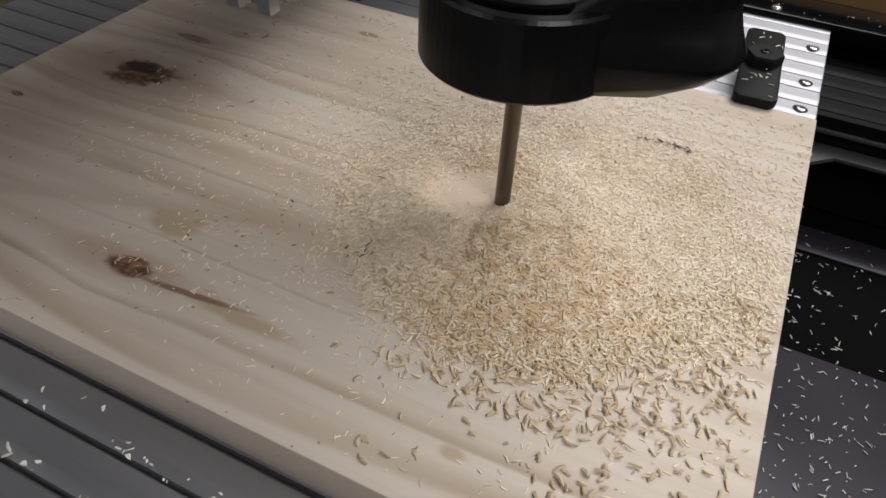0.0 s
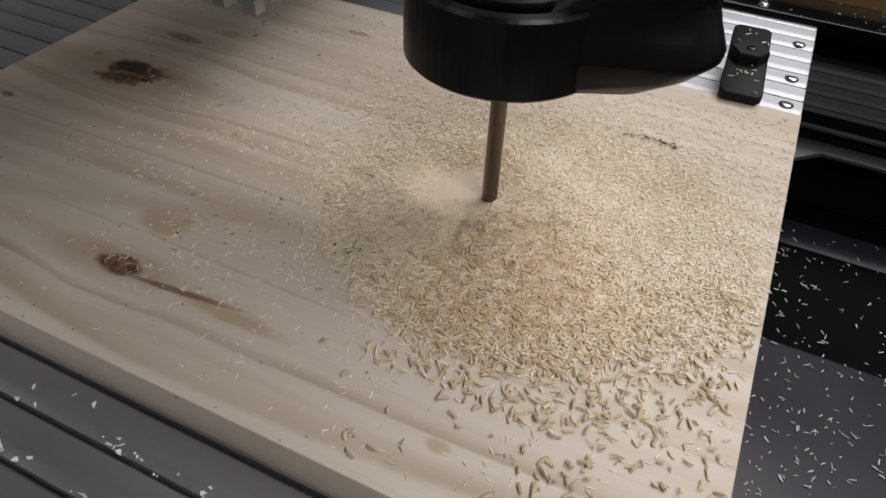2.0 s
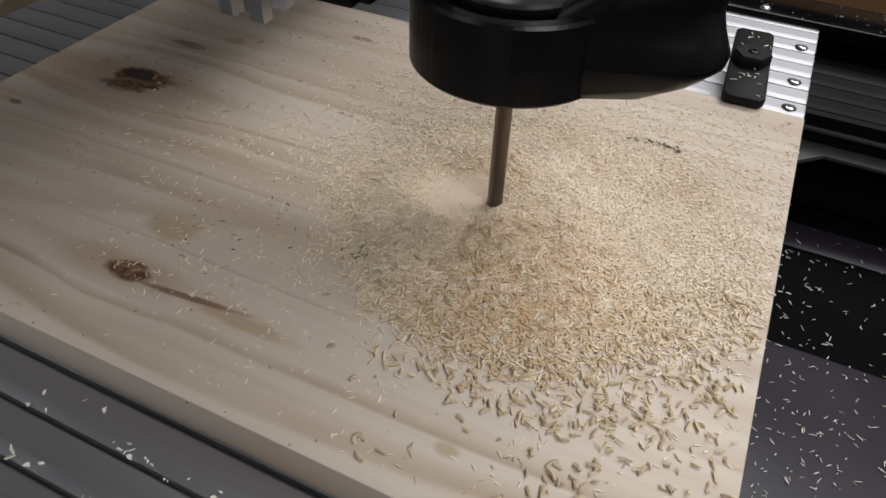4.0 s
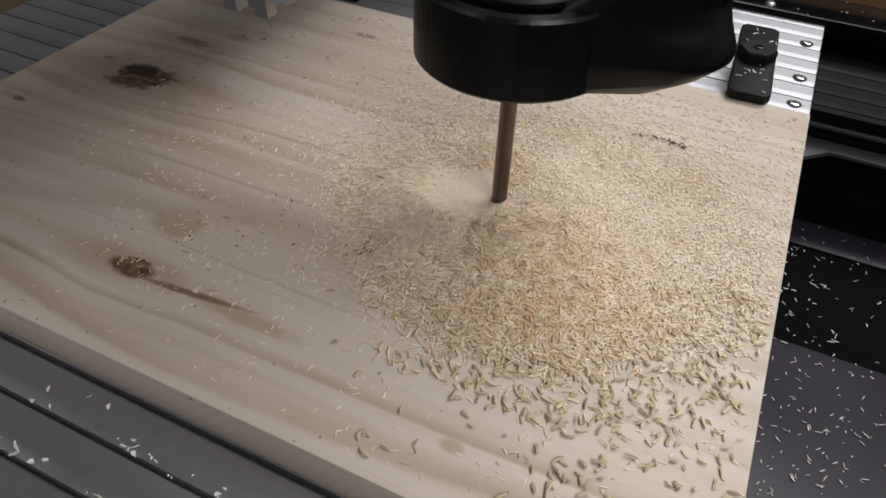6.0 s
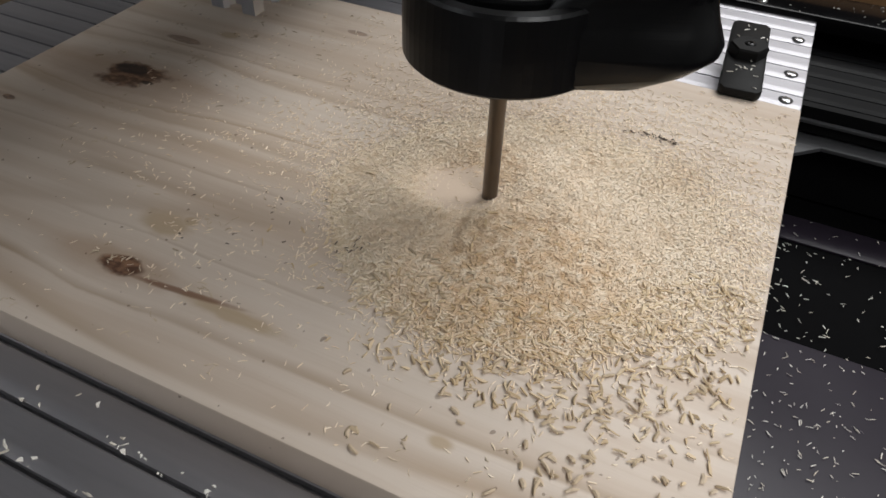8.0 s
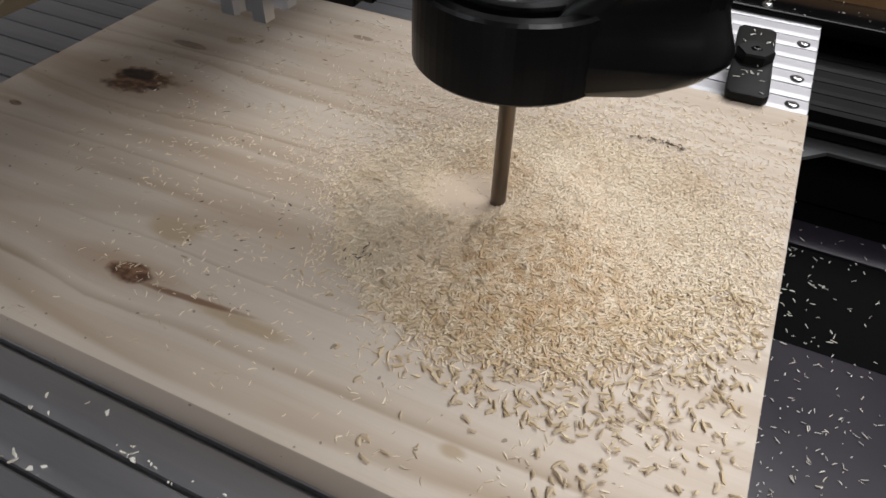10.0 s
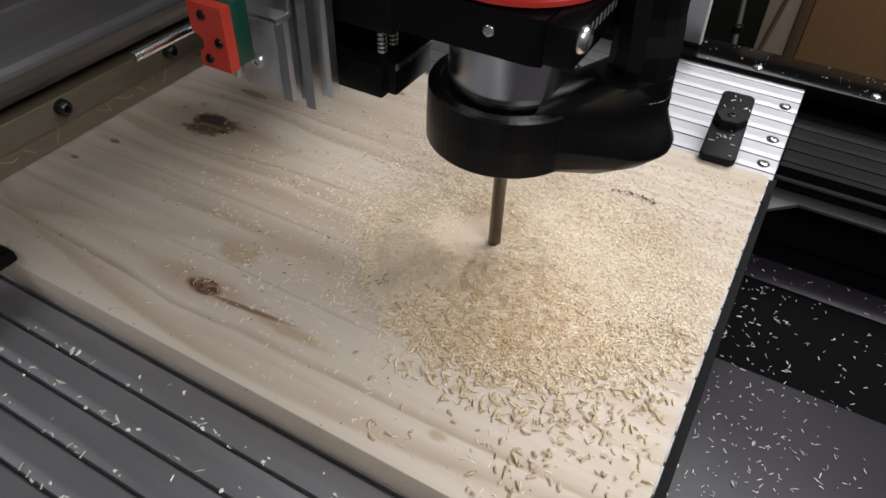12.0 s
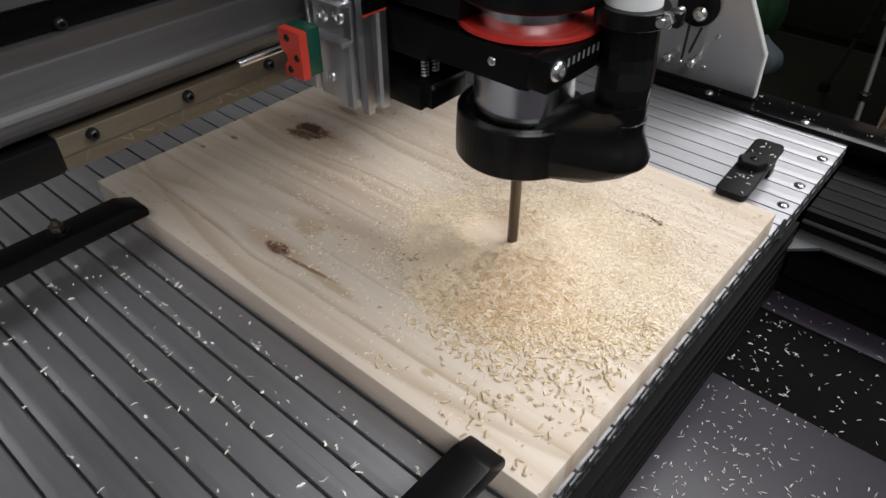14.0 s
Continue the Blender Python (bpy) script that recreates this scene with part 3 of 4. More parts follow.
part("foot", box(-0.010, 0.010, 0.084, 0.097, -0.0208, -0.0002, 0.001), BLACK_MATT, c3)
knob = part("knob", moved(lathe([(0.0120, 0.0), (0.0120, 0.0058), (0.0112, 0.0070), (0.0040, 0.0070), (0.0038, 0.0062)], segs=6), Matrix.Translation((0, 0.050, 0.0058))), BLACK_MATT, c3, "black hexagonal knob", smooth=False)
add_screw(knob, (0, 0.050, 0.0122), (0, 0, 1), 0.0036, 0.0016, BLACK_BOLT)
c3.matrix_basis = pose(0.4035, 0.3145, 0.0004, 0, 0, 3)

# ---- gantry ----
GX = 0.171
gantry = thing("gantry_beam", (GX, 0, 0), "wide silver gantry beam with long channels across the machine", "gantry beam")
BEAM_ALU = plain("dull_beam_aluminium", (0.105, 0.100, 0.100), 0.44, 0.75, 18, 0.30, 0.05, (1, 0.06, 1))
prof = [(-0.040, 0.1345), (-0.022, 0.1345), (-0.022, 0.1375), (-0.0045, 0.1375), (-0.0020, 0.1382), (0.0005, 0.1402), (0.0030, 0.1438), (0.0048, 0.1475), (0.0055, 0.1500), (0.0055, 0.1514), (0.0048, 0.1530),
        (0.0036, 0.1552), (0.0029, 0.1572), (0.0020, 0.1605), (0.0008, 0.1660), (0.0000, 0.1702), (-0.0003, 0.1716), (-0.0007, 0.1728), (-0.0008, 0.1740), (-0.0005, 0.1780), (0.0000, 0.1815), (0.0000, 0.1832), (-0.040, 0.1832)]
part("beam", prism(prof, "y", -0.45, 0.57), BEAM_ALU, gantry, smooth=False)
top_cover = part("top_cover", box(-0.10, -0.006, -0.45, 0.57, 0.1836, 0.1985, 0.0006), BLACK_GLOSS, gantry)
part("upper_beam", prism([(-0.10, 0.1988), (-0.004, 0.1988), (0.001, 0.2010), (0.001, 0.2080), (-0.003, 0.2100), (-0.003, 0.2160), (0.001, 0.2180), (0.001, 0.240), (-0.10, 0.240)], "y", -0.45, 0.57), BEAM_ALU, gantry, smooth=False)
TAN_METAL = plain("dull_tan_strip", (0.125, 0.098, 0.066), 0.48, 0.35, 30, 0.45, 0.12, (1, 0.2, 1))
BRONZE = plain("dull_bracket_metal", (0.105, 0.082, 0.056), 0.46, 0.40, 30, 0.45, 0.12, (1, 0.2, 1))
bracket = part("bracket", prism([(-0.0215, 0.1338), (0.0005, 0.1338), (0.001, 0.1330), (0.001, 0.1248), (0.0017, 0.1238), (0.0017, 0.1226), (-0.0215, 0.1226)], "y", -0.070, 0.57), BRONZE, gantry, "dull brown metal strip with black bolts")
lower_strip = part("lower_strip", box(-0.0215, 0.0012, -0.070, 0.57, 0.1138, 0.1224, 0.0006), TAN_METAL, gantry, "dull tan metal strip with raised slanting marks")
# Black blocks put in for the dark behind and beside the strips
part("web", box(-0.040, -0.0218, -0.45, 0.57, 0.1138, 0.1343), BLACK_ANO, gantry, "black block standing in for the dark behind the strips")
part("end_cover", box(-0.0215, 0.0022, -0.45, -0.0703, 0.1138, 0.1342, 0.002), BLACK_ANO, gantry, "added black block where the strips fade into dark")
# Marks a little paler than the strip
RAISED = plain("paler_tan_mark", (0.20, 0.165, 0.115), 0.40, 0.45, 60, 0.3)


def mark(ya, za, yb, zb):
    return rod((0.0012, ya, za), (0.0012, yb, zb), 0.00042, 6)


for k in range(-1, 2):
    yb = 0.0074 + 0.059 * k
    part("mark", mark(yb - 0.0045, 0.1222, yb - 0.0074, 0.1164), RAISED, lower_strip)
    part("mark", join(mark(yb + 0.0143, 0.1208, yb + 0.0207, 0.1172), mark(yb + 0.0207, 0.1172, yb + 0.0196, 0.1216)), RAISED, lower_strip)
    part("mark", join(mark(yb + 0.0250, 0.1214, yb + 0.0315, 0.1182), mark(yb + 0.0315, 0.1182, yb + 0.0338, 0.1188)), RAISED, lower_strip)
    part("mark", mark(yb + 0.0370, 0.1210, yb + 0.0415, 0.1170), RAISED, lower_strip)
    part("mark", mark(yb + 0.0458, 0.1216, yb + 0.0464, 0.1210), RAISED, lower_strip)
for k in range(-1, 3):
    add_screw(bracket, (0.001, 0.0074 + 0.059 * k, 0.1295), (1, 0, 0), 0.0036, 0.004, BLACK_BOLT, "bolt")
part("lead_screw", rod((0.025, 0.030, 0.1482), (0.025, 0.57, 0.1482), 0.0021), SCREW, gantry)
for k in range(-3, 4):
    add_screw(top_cover, (-0.006, -0.0460 + 0.1 * k, 0.1862), (1, 0, 0), 0.0034, 0.003, BLACK_BOLT, "bolt")
# Whitish tone that paints the highlight on the plate's edge
EDGE_GLINT = plain("edge_glint_tone", (0.72, 0.72, 0.71), 0.42, 0.35, 40, 0.15)
plate = thing("gantry_side_plate", (0.299, 0.522, 0), "grey aluminium gantry side plate with bolts and a black wheel", "side plate")
part("plate", prism([(-0.30, -0.0120), (0.0446, -0.0120), (0.0434, 0.0341), (-0.0590, 0.2200), (-0.30, 0.22)], "y", 0.003, 0.009, 0.0008), PLATE_ALU, plate)
part("polished_edge", prism([(0.0448, -0.0120), (0.0436, 0.0341), (-0.0588, 0.2200), (-0.0604, 0.2200), (0.0420, 0.0338), (0.0432, -0.0120)], "y", 0.0026, 0.0094), EDGE_GLINT, plate, "pale strip painting the edge's highlight")
part("wheel", moved(lathe([(0.012, 0.0), (0.0210, 0.002), (0.0222, 0.004), (0.0210, 0.007), (0.012, 0.008)], segs=48), facing((-0.0325, 0.003, 0.0675), (0, -1, 0))), BLACK_ANO, plate, "black running wheel")
for px, pz, ra, rb in ((-0.0246, 0.0633, 0.0052, 0.0076), (-0.0482, 0.0118, 0.0042, 0.0054), (-0.0223, 0.0124, 0.0042, 0.0054)):
    spacer = part("spacer", rod((px, 0.003, pz), (px, -0.013, pz), ra, 24), SCREW, plate)
    add_screw(spacer, (px, -0.013, pz), (0, -1, 0), rb, 0.0042)
for px, pz in ((-0.0063, 0.0395), (-0.0402, 0.0037), (-0.0140, 0.0043)):
    add_screw(plate, (px, 0.003, pz), (0, -1, 0), 0.0028, 0.0018)
part("brace", rod((-0.0331, -0.012, 0.0500), (-0.0337, -0.012, 0.0140), 0.0014, 12), BLACK_BOLT, plate)
part("brace", rod((-0.0202, -0.012, 0.0500), (-0.0271, -0.012, 0.0220), 0.0014, 12), BLACK_BOLT, plate)

# ---- carriage and spindle ----
head = thing("spindle", (S.x, S.y, 0), "turned steel router spindle holding a long cutter", "spindle")
part("body", lathe([(0.0285, 0.094), (0.0315, 0.097), (0.0315, 0.200)], segs=64), STEEL, head, "turned steel body")
part("cutter", lathe([(0.0015, -0.001), (0.0038, 0.0), (0.0038, 0.055), (0.0045, 0.058), (0.0045, 0.104)], segs=20), TOOL, head, "dark carbide cutter")
part("collet", lathe([(0.006, 0.086), (0.011, 0.088), (0.011, 0.104)], segs=24), BLACK_BOLT, head)
part("motor", lathe([(0.0318, 0.1825), (0.042, 0.1825), (0.044, 0.1845), (0.044, 0.300)], segs=64), PRINTED, head, "black upper housing")
part("seal", lathe([(0.0318, 0.1662), (0.0412, 0.1660), (0.0430, 0.1668), (0.0428, 0.1688), (0.0418, 0.1694), (0.0385, 0.1682), (0.0318, 0.1680)], segs=64, closed=False), RED_SEAL, head, "soft red ring")

mount = thing("spindle_mount", (S.x, S.y, 0), "black anodised clamp block round the spindle with a chrome screw", "mount")


def mount_block(x0, x1, y0, y1, z0, z1, r):
    """A square block with a round bore."""
    bm = bmesh.new()
    segs, out, inn = 64, [], []
    for i in range(segs):
        t = 2 * math.pi * (i + 0.5) / segs
        c, s = math.cos(t), math.sin(t)
        k = min((x1 if c > 0 else x0) / c, (y1 if s > 0 else y0) / s)
        out.append((k * c, k * s)), inn.append((r * c, r * s))
    rings = [[bm.verts.new((*p, z)) for p in ring] for ring, z in ((out, z0), (out, z1), (inn, z1), (inn, z0))]
    for a, b in zip(rings, rings[1:] + rings[:1]):
        for i in range(segs):
            bm.faces.new((a[i], a[(i + 1) % segs], b[(i + 1) % segs], b[i]))
    return bm


part("block", mount_block(-0.046, 0.0300, -0.042, 0.046, 0.144, 0.1648, 0.0322), BLACK_ANO, mount, smooth=False)
clamp_cap = part("clamp_cap", box(0.0315, 0.0445, -0.0445, 0.050, 0.1475, 0.1658, 0.0010), BLACK_ANO, mount)
add_screw(clamp_cap, (0.0445, -0.0365, 0.1590), (1, 0, 0), 0.0062, 0.0035, name="clamp_screw", label="large chrome clamp screw")
add_screw(mount, (0.0055, -0.042, 0.155), (0, -1, 0), 0.0028, 0.001)
MARK = plain("pale_marking", (0.22, 0.22, 0.22), 0.5, 0, 50, 0.1)
for k in range(7):
    part("marking", box(0.0445, 0.0447, -0.0265 + k * 0.0050, -0.0247 + k * 0.0050, 0.1575, 0.1622), MARK, clamp_cap)
part("arm", box(-0.11, -0.043, -0.042, 0.046, 0.140, 0.1648, 0.001), BLACK_ANO, mount)

shoe = thing("dust_shoe", (S.x, S.y, 0), "black printed plastic dust shoe with a suction spout", "dust shoe")
part("collar", lathe([(0.0300, 0.0795), (0.0408, 0.0795), (0.0420, 0.0808), (0.0420, 0.0950), (0.0414, 0.1105), (0.0404, 0.1118), (0.0358, 0.1118), (0.0346, 0.1106), (0.0344, 0.1080), (0.0322, 0.1070)], segs=66, closed=False), PRINTED, shoe, smooth=False)


def spout_ring(z, ax, ar, bx, br, by=0.006, n=64):
    """Level outline round two circles."""
    pts = []
    for i in range(n):
        t = 2 * math.pi * i / n
        c, s = math.cos(t), math.sin(t)
        ha, hb = ax * c + ar, bx * c + by * s + br
        pts.append((ax + ar * c, ar * s, z) if ha >= hb else (bx + br * c, by + br * s, z))
    return pts


part("spout", loft([spout_ring(0.0792, 0.012, 0.026, 0.0440, 0.0150, 0.004), spout_ring(0.0800, 0.012, 0.028, 0.0450, 0.0170, 0.004), spout_ring(0.0865, 0.012, 0.028, 0.0550, 0.0205, 0.008),
                    spout_ring(0.0925, 0.014, 0.027, 0.0598, 0.0232, 0.011), spout_ring(0.0955, 0.016, 0.026, 0.0602, 0.0232, 0.011), spout_ring(0.1035, 0.020, 0.0250, 0.0602, 0.0192, 0.012),
                    spout_ring(0.1115, 0.028, 0.0205, 0.0602, 0.0164, 0.012), spout_ring(0.1225, 0.044, 0.0150, 0.0602, 0.0160, 0.012), spout_ring(0.1300, 0.055, 0.0140, 0.0602, 0.0158, 0.012)]), PRINTED, shoe)


def tube_ring(z, cx, r, cy=0.012, n=14):
    return [(cx + r * math.cos(2 * math.pi * i / n), cy + r * math.sin(2 * math.pi * i / n), z) for i in range(n)]


tube = part("tube", loft([tube_ring(0.118, 0.0602, 0.0158), tube_ring(0.134, 0.0600, 0.0158), tube_ring(0.141, 0.0600, 0.0159, 0.0128), tube_ring(0.150, 0.0588, 0.0159, 0.0155), tube_ring(0.157, 0.0578, 0.0158, 0.0160), tube_ring(0.184, 0.0572, 0.0156, 0.0145)]), PRINTED, shoe, smooth=False)
part("tube_collar", lathe([(0.0158, 0.1130), (0.0167, 0.1134), (0.0167, 0.1195), (0.0158, 0.1200)], 0.0602, 0.012, 14), PRINTED, tube, smooth=False)
hose_clamp = part("hose_clamp", lathe([(0.0150, 0.1755), (0.0198, 0.1757), (0.0202, 0.1761), (0.0202, 0.1846), (0.0198, 0.1850), (0.0150, 0.1851)], 0.0572, 0.013, 48), PRINTED, shoe)
part("clamp_arm", box(-0.020, 0.050, 0.014, 0.032, 0.1765, 0.1845, 0.001), PRINTED, hose_clamp)
part("clamp_ear", box(0.066, 0.0840, 0.014, 0.022, 0.1762, 0.1843, 0.001), PRINTED, hose_clamp)
part("clamp_bolt", rod((0.0778, 0.0045, 0.1805), (0.0778, 0.030, 0.1805), 0.0024, 12), SCREW, hose_clamp, "zinc clamp bolt")
part("clamp_nut", moved(lathe([(0.0044, 0.0), (0.0050, 0.0006), (0.0050, 0.0038), (0.0044, 0.0044)], segs=6), facing((0.0778, 0.0138, 0.1805), (0, -1, 0))), SCREW, hose_clamp, "zinc hex nut", smooth=False)
part("pipe", lathe([(0.0150, 0.1845), (0.0157, 0.1853), (0.0157, 0.34)], 0.0572, 0.013, 40), WHITE, shoe, "white suction pipe")

# z axis parts beside the spindle
zax = thing("z_axis_carriage", (S.x, S.y, 0), "black z axis carriage with springs and rollers", "carriage")
part("lower_block", prism([(-0.080, -0.0405), (-0.0505, -0.0405), (-0.0505, -0.0345), (-0.046, -0.0345), (-0.046, 0.0), (-0.080, 0.0)], "z", 0.1045, 0.122, 0.0010), BLACK_ANO, zax)
part("back_plate", box(-0.118, -0.082, -0.045, 0.05, 0.116, 0.30), BLACK_ANO, zax)
part("body", box(-0.082, -0.066, -0.030, 0.04, 0.122, 0.30), BLACK_ANO, zax)
part("upper_block", box(-0.085, -0.02, -0.040, 0.048, 0.1700, 0.30, 0.002), BLACK_ANO, zax)
SPRING = [(-0.058, -0.028), (-0.058, -0.018)]
for sx, sy in SPRING:
    part("threaded_rod", lathe([(0.0024 + 0.0005 * (k % 2), 0.122 + 0.0011 * k) for k in range(40)], sx, sy, 16), SCREW, zax, "shiny threaded rod")
part("edge_strip", box(-0.046, -0.0452, -0.0345, 0.0, 0.1185, 0.1215), SCREW, zax, "thin bright strip along the edge")
upright = thing("upright_profile", (S.x, S.y, 0), "silver slotted aluminium upright beside the carriage", "profile")


def small_slot_section(x0, x1, y0, y1):
    """Slotted square section with vee slots in each face."""
    cx, cy = (x0 + x1) / 2, (y0 + y1) / 2
    a, b, d = 0.0042, 0.0028, 0.0018
    e, f = 0.0050, 0.0055
    return [(x0, y0), (cx - a, y0), (cx - b, y0 + d), (cx - e, y0 + d), (cx - 0.003, y0 + f), (cx + 0.003, y0 + f), (cx + e, y0 + d), (cx + b, y0 + d), (cx + a, y0),
            (x1, y0), (x1, cy - a), (x1 - d, cy - b), (x1 - d, cy - e), (x1 - f, cy - 0.003), (x1 - f, cy + 0.003), (x1 - d, cy + e), (x1 - d, cy + b), (x1, cy + a), (x1, y1), (x0, y1)]


part("profile", prism(small_slot_section(-0.0930, -0.0735, -0.0640, -0.0445), "z", 0.1030, 0.30), ALU_Z, upright, smooth=False)
part("angle_flange", box(-0.1205, -0.1180, -0.0680, -0.0610, 0.1090, 0.30, 0.0008), ALU_Z, upright)
part("angle_plate", box(-0.1180, -0.0935, -0.0635, -0.0610, 0.1055, 0.30, 0.0008), ALU_Z, upright)
corner_bracket = part("corner_bracket", prism([(-0.064, 0.1485), (-0.075, 0.1485), (-0.075, 0.1510), (-0.0665, 0.1512), (-0.0665, 0.1715), (-0.075, 0.1718), (-0.075, 0.1743), (-0.064, 0.1743)], "x", -0.1150, -0.0810, 0.0004), ALU_Z, upright)
for px, pz in ((-0.1065, 0.1615), (-0.0915, 0.1635)):
    add_screw(corner_bracket, (px, -0.0665, pz), (0, -1, 0), 0.0052, 0.0028)
for pz in (0.145, 0.120):
    add_screw(upright, (-0.1065, -0.0635, pz), (0, -1, 0), 0.0036, 0.0022)
part("red_stripe", box(-0.0732, -0.0728, -0.064, -0.0445, 0.1665, 0.1680), RED, upright, "thin red stripe")
part("dark_cover", box(-0.0735, -0.0722, -0.064, -0.0445, 0.1682, 0.30), BLACK_GLOSS, upright, "black cover")
nut = thing("nut_block", (S.x, S.y, 0), "red and green printed nut block on the lead screw", "nut block")
red_plate = part("red_plate", prism([(-0.1007, 0.1662), (-0.0825, 0.1662), (-0.0825, 0.1383), (-0.0985, 0.1383), (-0.0985, 0.1440), (-0.0955, 0.1470), (-0.0955, 0.1510), (-0.1007, 0.1535)], "y", -0.1045, -0.0990), RED, nut, "red printed plate")
part("green_body", box(-0.1010, -0.0828, -0.0988, -0.0890, 0.1385, 0.1668, 0.0008), GREEN, nut, "green printed body")
for px, pz in ((-0.0935, 0.1615), (-0.0865, 0.1510), (-0.0935, 0.1425)):
    add_screw(red_plate, (px, -0.1045, pz), (0, -1, 0), 0.0022, 0.001, BLACK_BOLT)

# ---- chips and dust ----
rng = np.random.default_rng(7)
PIT = (0.292, 0.157)


LATTICE = np.random.default_rng(3).uniform(-1, 1, (64, 64))


def smooth_noise(x, y, cell):
    """Soft random hills, one to a cell."""
    u, v = np.asarray(x) / cell + 100.37, np.asarray(y) / cell + 100.71
    i, j = np.floor(u).astype(int), np.floor(v).astype(int)
    f, g = u - i, v - j
    f, g = f * f * (3 - 2 * f), g * g * (3 - 2 * g)
    a, b = LATTICE[i % 64, j % 64], LATTICE[(i + 1) % 64, j % 64]
    c, d = LATTICE[i % 64, (j + 1) % 64], LATTICE[(i + 1) % 64, (j + 1) % 64]
    return (a * (1 - f) + b * f) * (1 - g) + (c * (1 - f) + d * f) * g


def lumps(x, y):
    """Slow unevenness of the heap's edge and top."""
    return 0.9 * smooth_noise(x, y, 0.034) + 0.6 * smooth_noise(x, y, 0.015) + 0.35 * smooth_noise(x, y, 0.007)


def reach(x, y):
    """Distance from the heap's middle: 1 at its edge."""
    ex, ey = x - 0.334, y - 0.161
    u, v = (ex + ey) * 0.7071, (ex - ey) * 0.7071
    return np.hypot(u / 0.104, v / 0.090) + 0.07 * lumps(x, y)


def pile(x, y):
    """Height of the loose chip heap over the board: a crater wall round the cutter, highest in front of it, and a thin apron."""
    dx, dy = x - PIT[0], y - PIT[1]
    d = np.hypot(dx, dy)
    front = np.clip(0.5 + 0.5 * (0.55 * dx - 0.83 * dy) / np.maximum(d, 0.004), 0, 1)
    inner = 1 / (1 + np.exp(-(d - 0.0240) / 0.0044))
    wall = (0.0030 + 0.0060 * front) * inner * np.exp(-(np.clip(d - 0.030, 0, 1) / (0.024 + 0.020 * front)) ** 1.7)
    apron = 0.0022 * np.clip(1.0 - reach(x, y), 0, 1) * inner
    return (wall + apron) * (1 + 0.22 * lumps(x * 2.3, y * 2.3)) * np.clip((1.12 - reach(x, y)) * 4, 0, 1) + 0.0001


def dust_bed():
    """Matted fine chips as an uneven sheet."""
    nx, ny = 190, 170
    xs, ys = np.linspace(0.200, 0.435, nx), np.linspace(0.055, 0.285, ny)
    gx, gy = np.meshgrid(xs, ys)
    d = np.hypot(gx - PIT[0], gy - PIT[1])
    h = pile(gx, gy) + rng.normal(0, 0.00022, gx.shape) * (d > 0.020) - 0.0006 + 0.0009 * np.exp(-(d / 0.026) ** 4)
    verts = np.stack([gx, gy, h], -1).reshape(-1, 3)
    idx = np.arange(nx * ny).reshape(ny, nx)
    faces = np.stack([idx[:-1, :-1], idx[:-1, 1:], idx[1:, 1:], idx[1:, :-1]], -1).reshape(-1, 4)
    keep = h.reshape(-1)[faces].max(1) > 0.0001
    data = bpy.data.meshes.new("dust_heap")
    data.from_pydata(verts.tolist(), [], faces[keep].tolist())
    data.materials.append(DUST)
    data.polygons.foreach_set("use_smooth", [True] * len(data.polygons))
    return tagged(new("dust_heap", data), "heap of matted fine pine dust round the cutter", "dust", kind="stuff")


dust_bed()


def chips(name, pos, length, width, material, label, tilt=0.25, curl=0.06, bulk=1.0):
    """Splinters, each a straight or barely bent wedge with slanted ends, at given places."""
    n = len(pos)
    a = rng.uniform(0, 2 * math.pi, n)
    tl = rng.normal(0, tilt, n)
    u = np.stack([np.cos(a) * np.cos(tl), np.sin(a) * np.cos(tl), np.sin(tl)], -1)
    v = np.stack([-np.sin(a), np.cos(a), rng.normal(0, 0.45, n)], -1)
    v -= u * (u * v).sum(1)[:, None]
    v /= np.linalg.norm(v, axis=1)[:, None]
    w = np.cross(u, v)
    thick = width * rng.uniform(0.25, 0.6, n) * bulk
    bow = rng.normal(0, curl, n) * length
    slant = rng.uniform(-1.2, 1.2, (2, n)) * width
    taper = rng.uniform(0.45, 1.0, (2, n))
    verts = []
    rings = ((-0.5, 0), (0.0, None), (0.5, 1)) if curl > 0 else ((-0.5, 0), (0.5, 1))
    for s, e in rings:
        mid = pos + u * (s * length)[:, None]
        if e is None:
            mid = mid + v * bow[:, None] + w * (np.abs(bow) * 0.5)[:, None]
        half = 0.5 * width * (1.0 if e is None else taper[e])
        lean = np.zeros(n) if e is None else slant[e] * 0.5
        for sv, sw in ((-1, -1), (1, -1), (1, 1), (-1, 1)):
            verts.append(mid + v * (sv * half)[:, None] + u * (sv * lean)[:, None] + w * (sw * thick * 0.5)[:, None])
    verts = np.stack(verts, 1).reshape(-1, 3)
    last = 4 * len(rings) - 4
    quad = [(3, 2, 1, 0), (last, last + 1, last + 2, last + 3)]
    for r in range(0, last, 4):
        quad += [(r + i, r + (i + 1) % 4, r + 4 + (i + 1) % 4, r + 4 + i) for i in range(4)]
    faces = (np.arange(n)[:, None, None] * (last + 4) + np.array(quad)[None]).reshape(-1, 4)
    data = bpy.data.meshes.new(name)
    data.from_pydata(verts.tolist(), [], faces.tolist())
    data.materials.append(material)
    return tagged(new(name, data), label, "wood chips", kind="stuff")


def scatter(n, density, x0, x1, y0, y1):
    out = np.zeros((0, 2))
    while len(out) < n:
        p = np.stack([rng.uniform(x0, x1, 4 * n), rng.uniform(y0, y1, 4 * n)], -1)
        out = np.concatenate([out, p[rng.uniform(0, 1, 4 * n) < density(p[:, 0], p[:, 1])]])
    return out[:n]


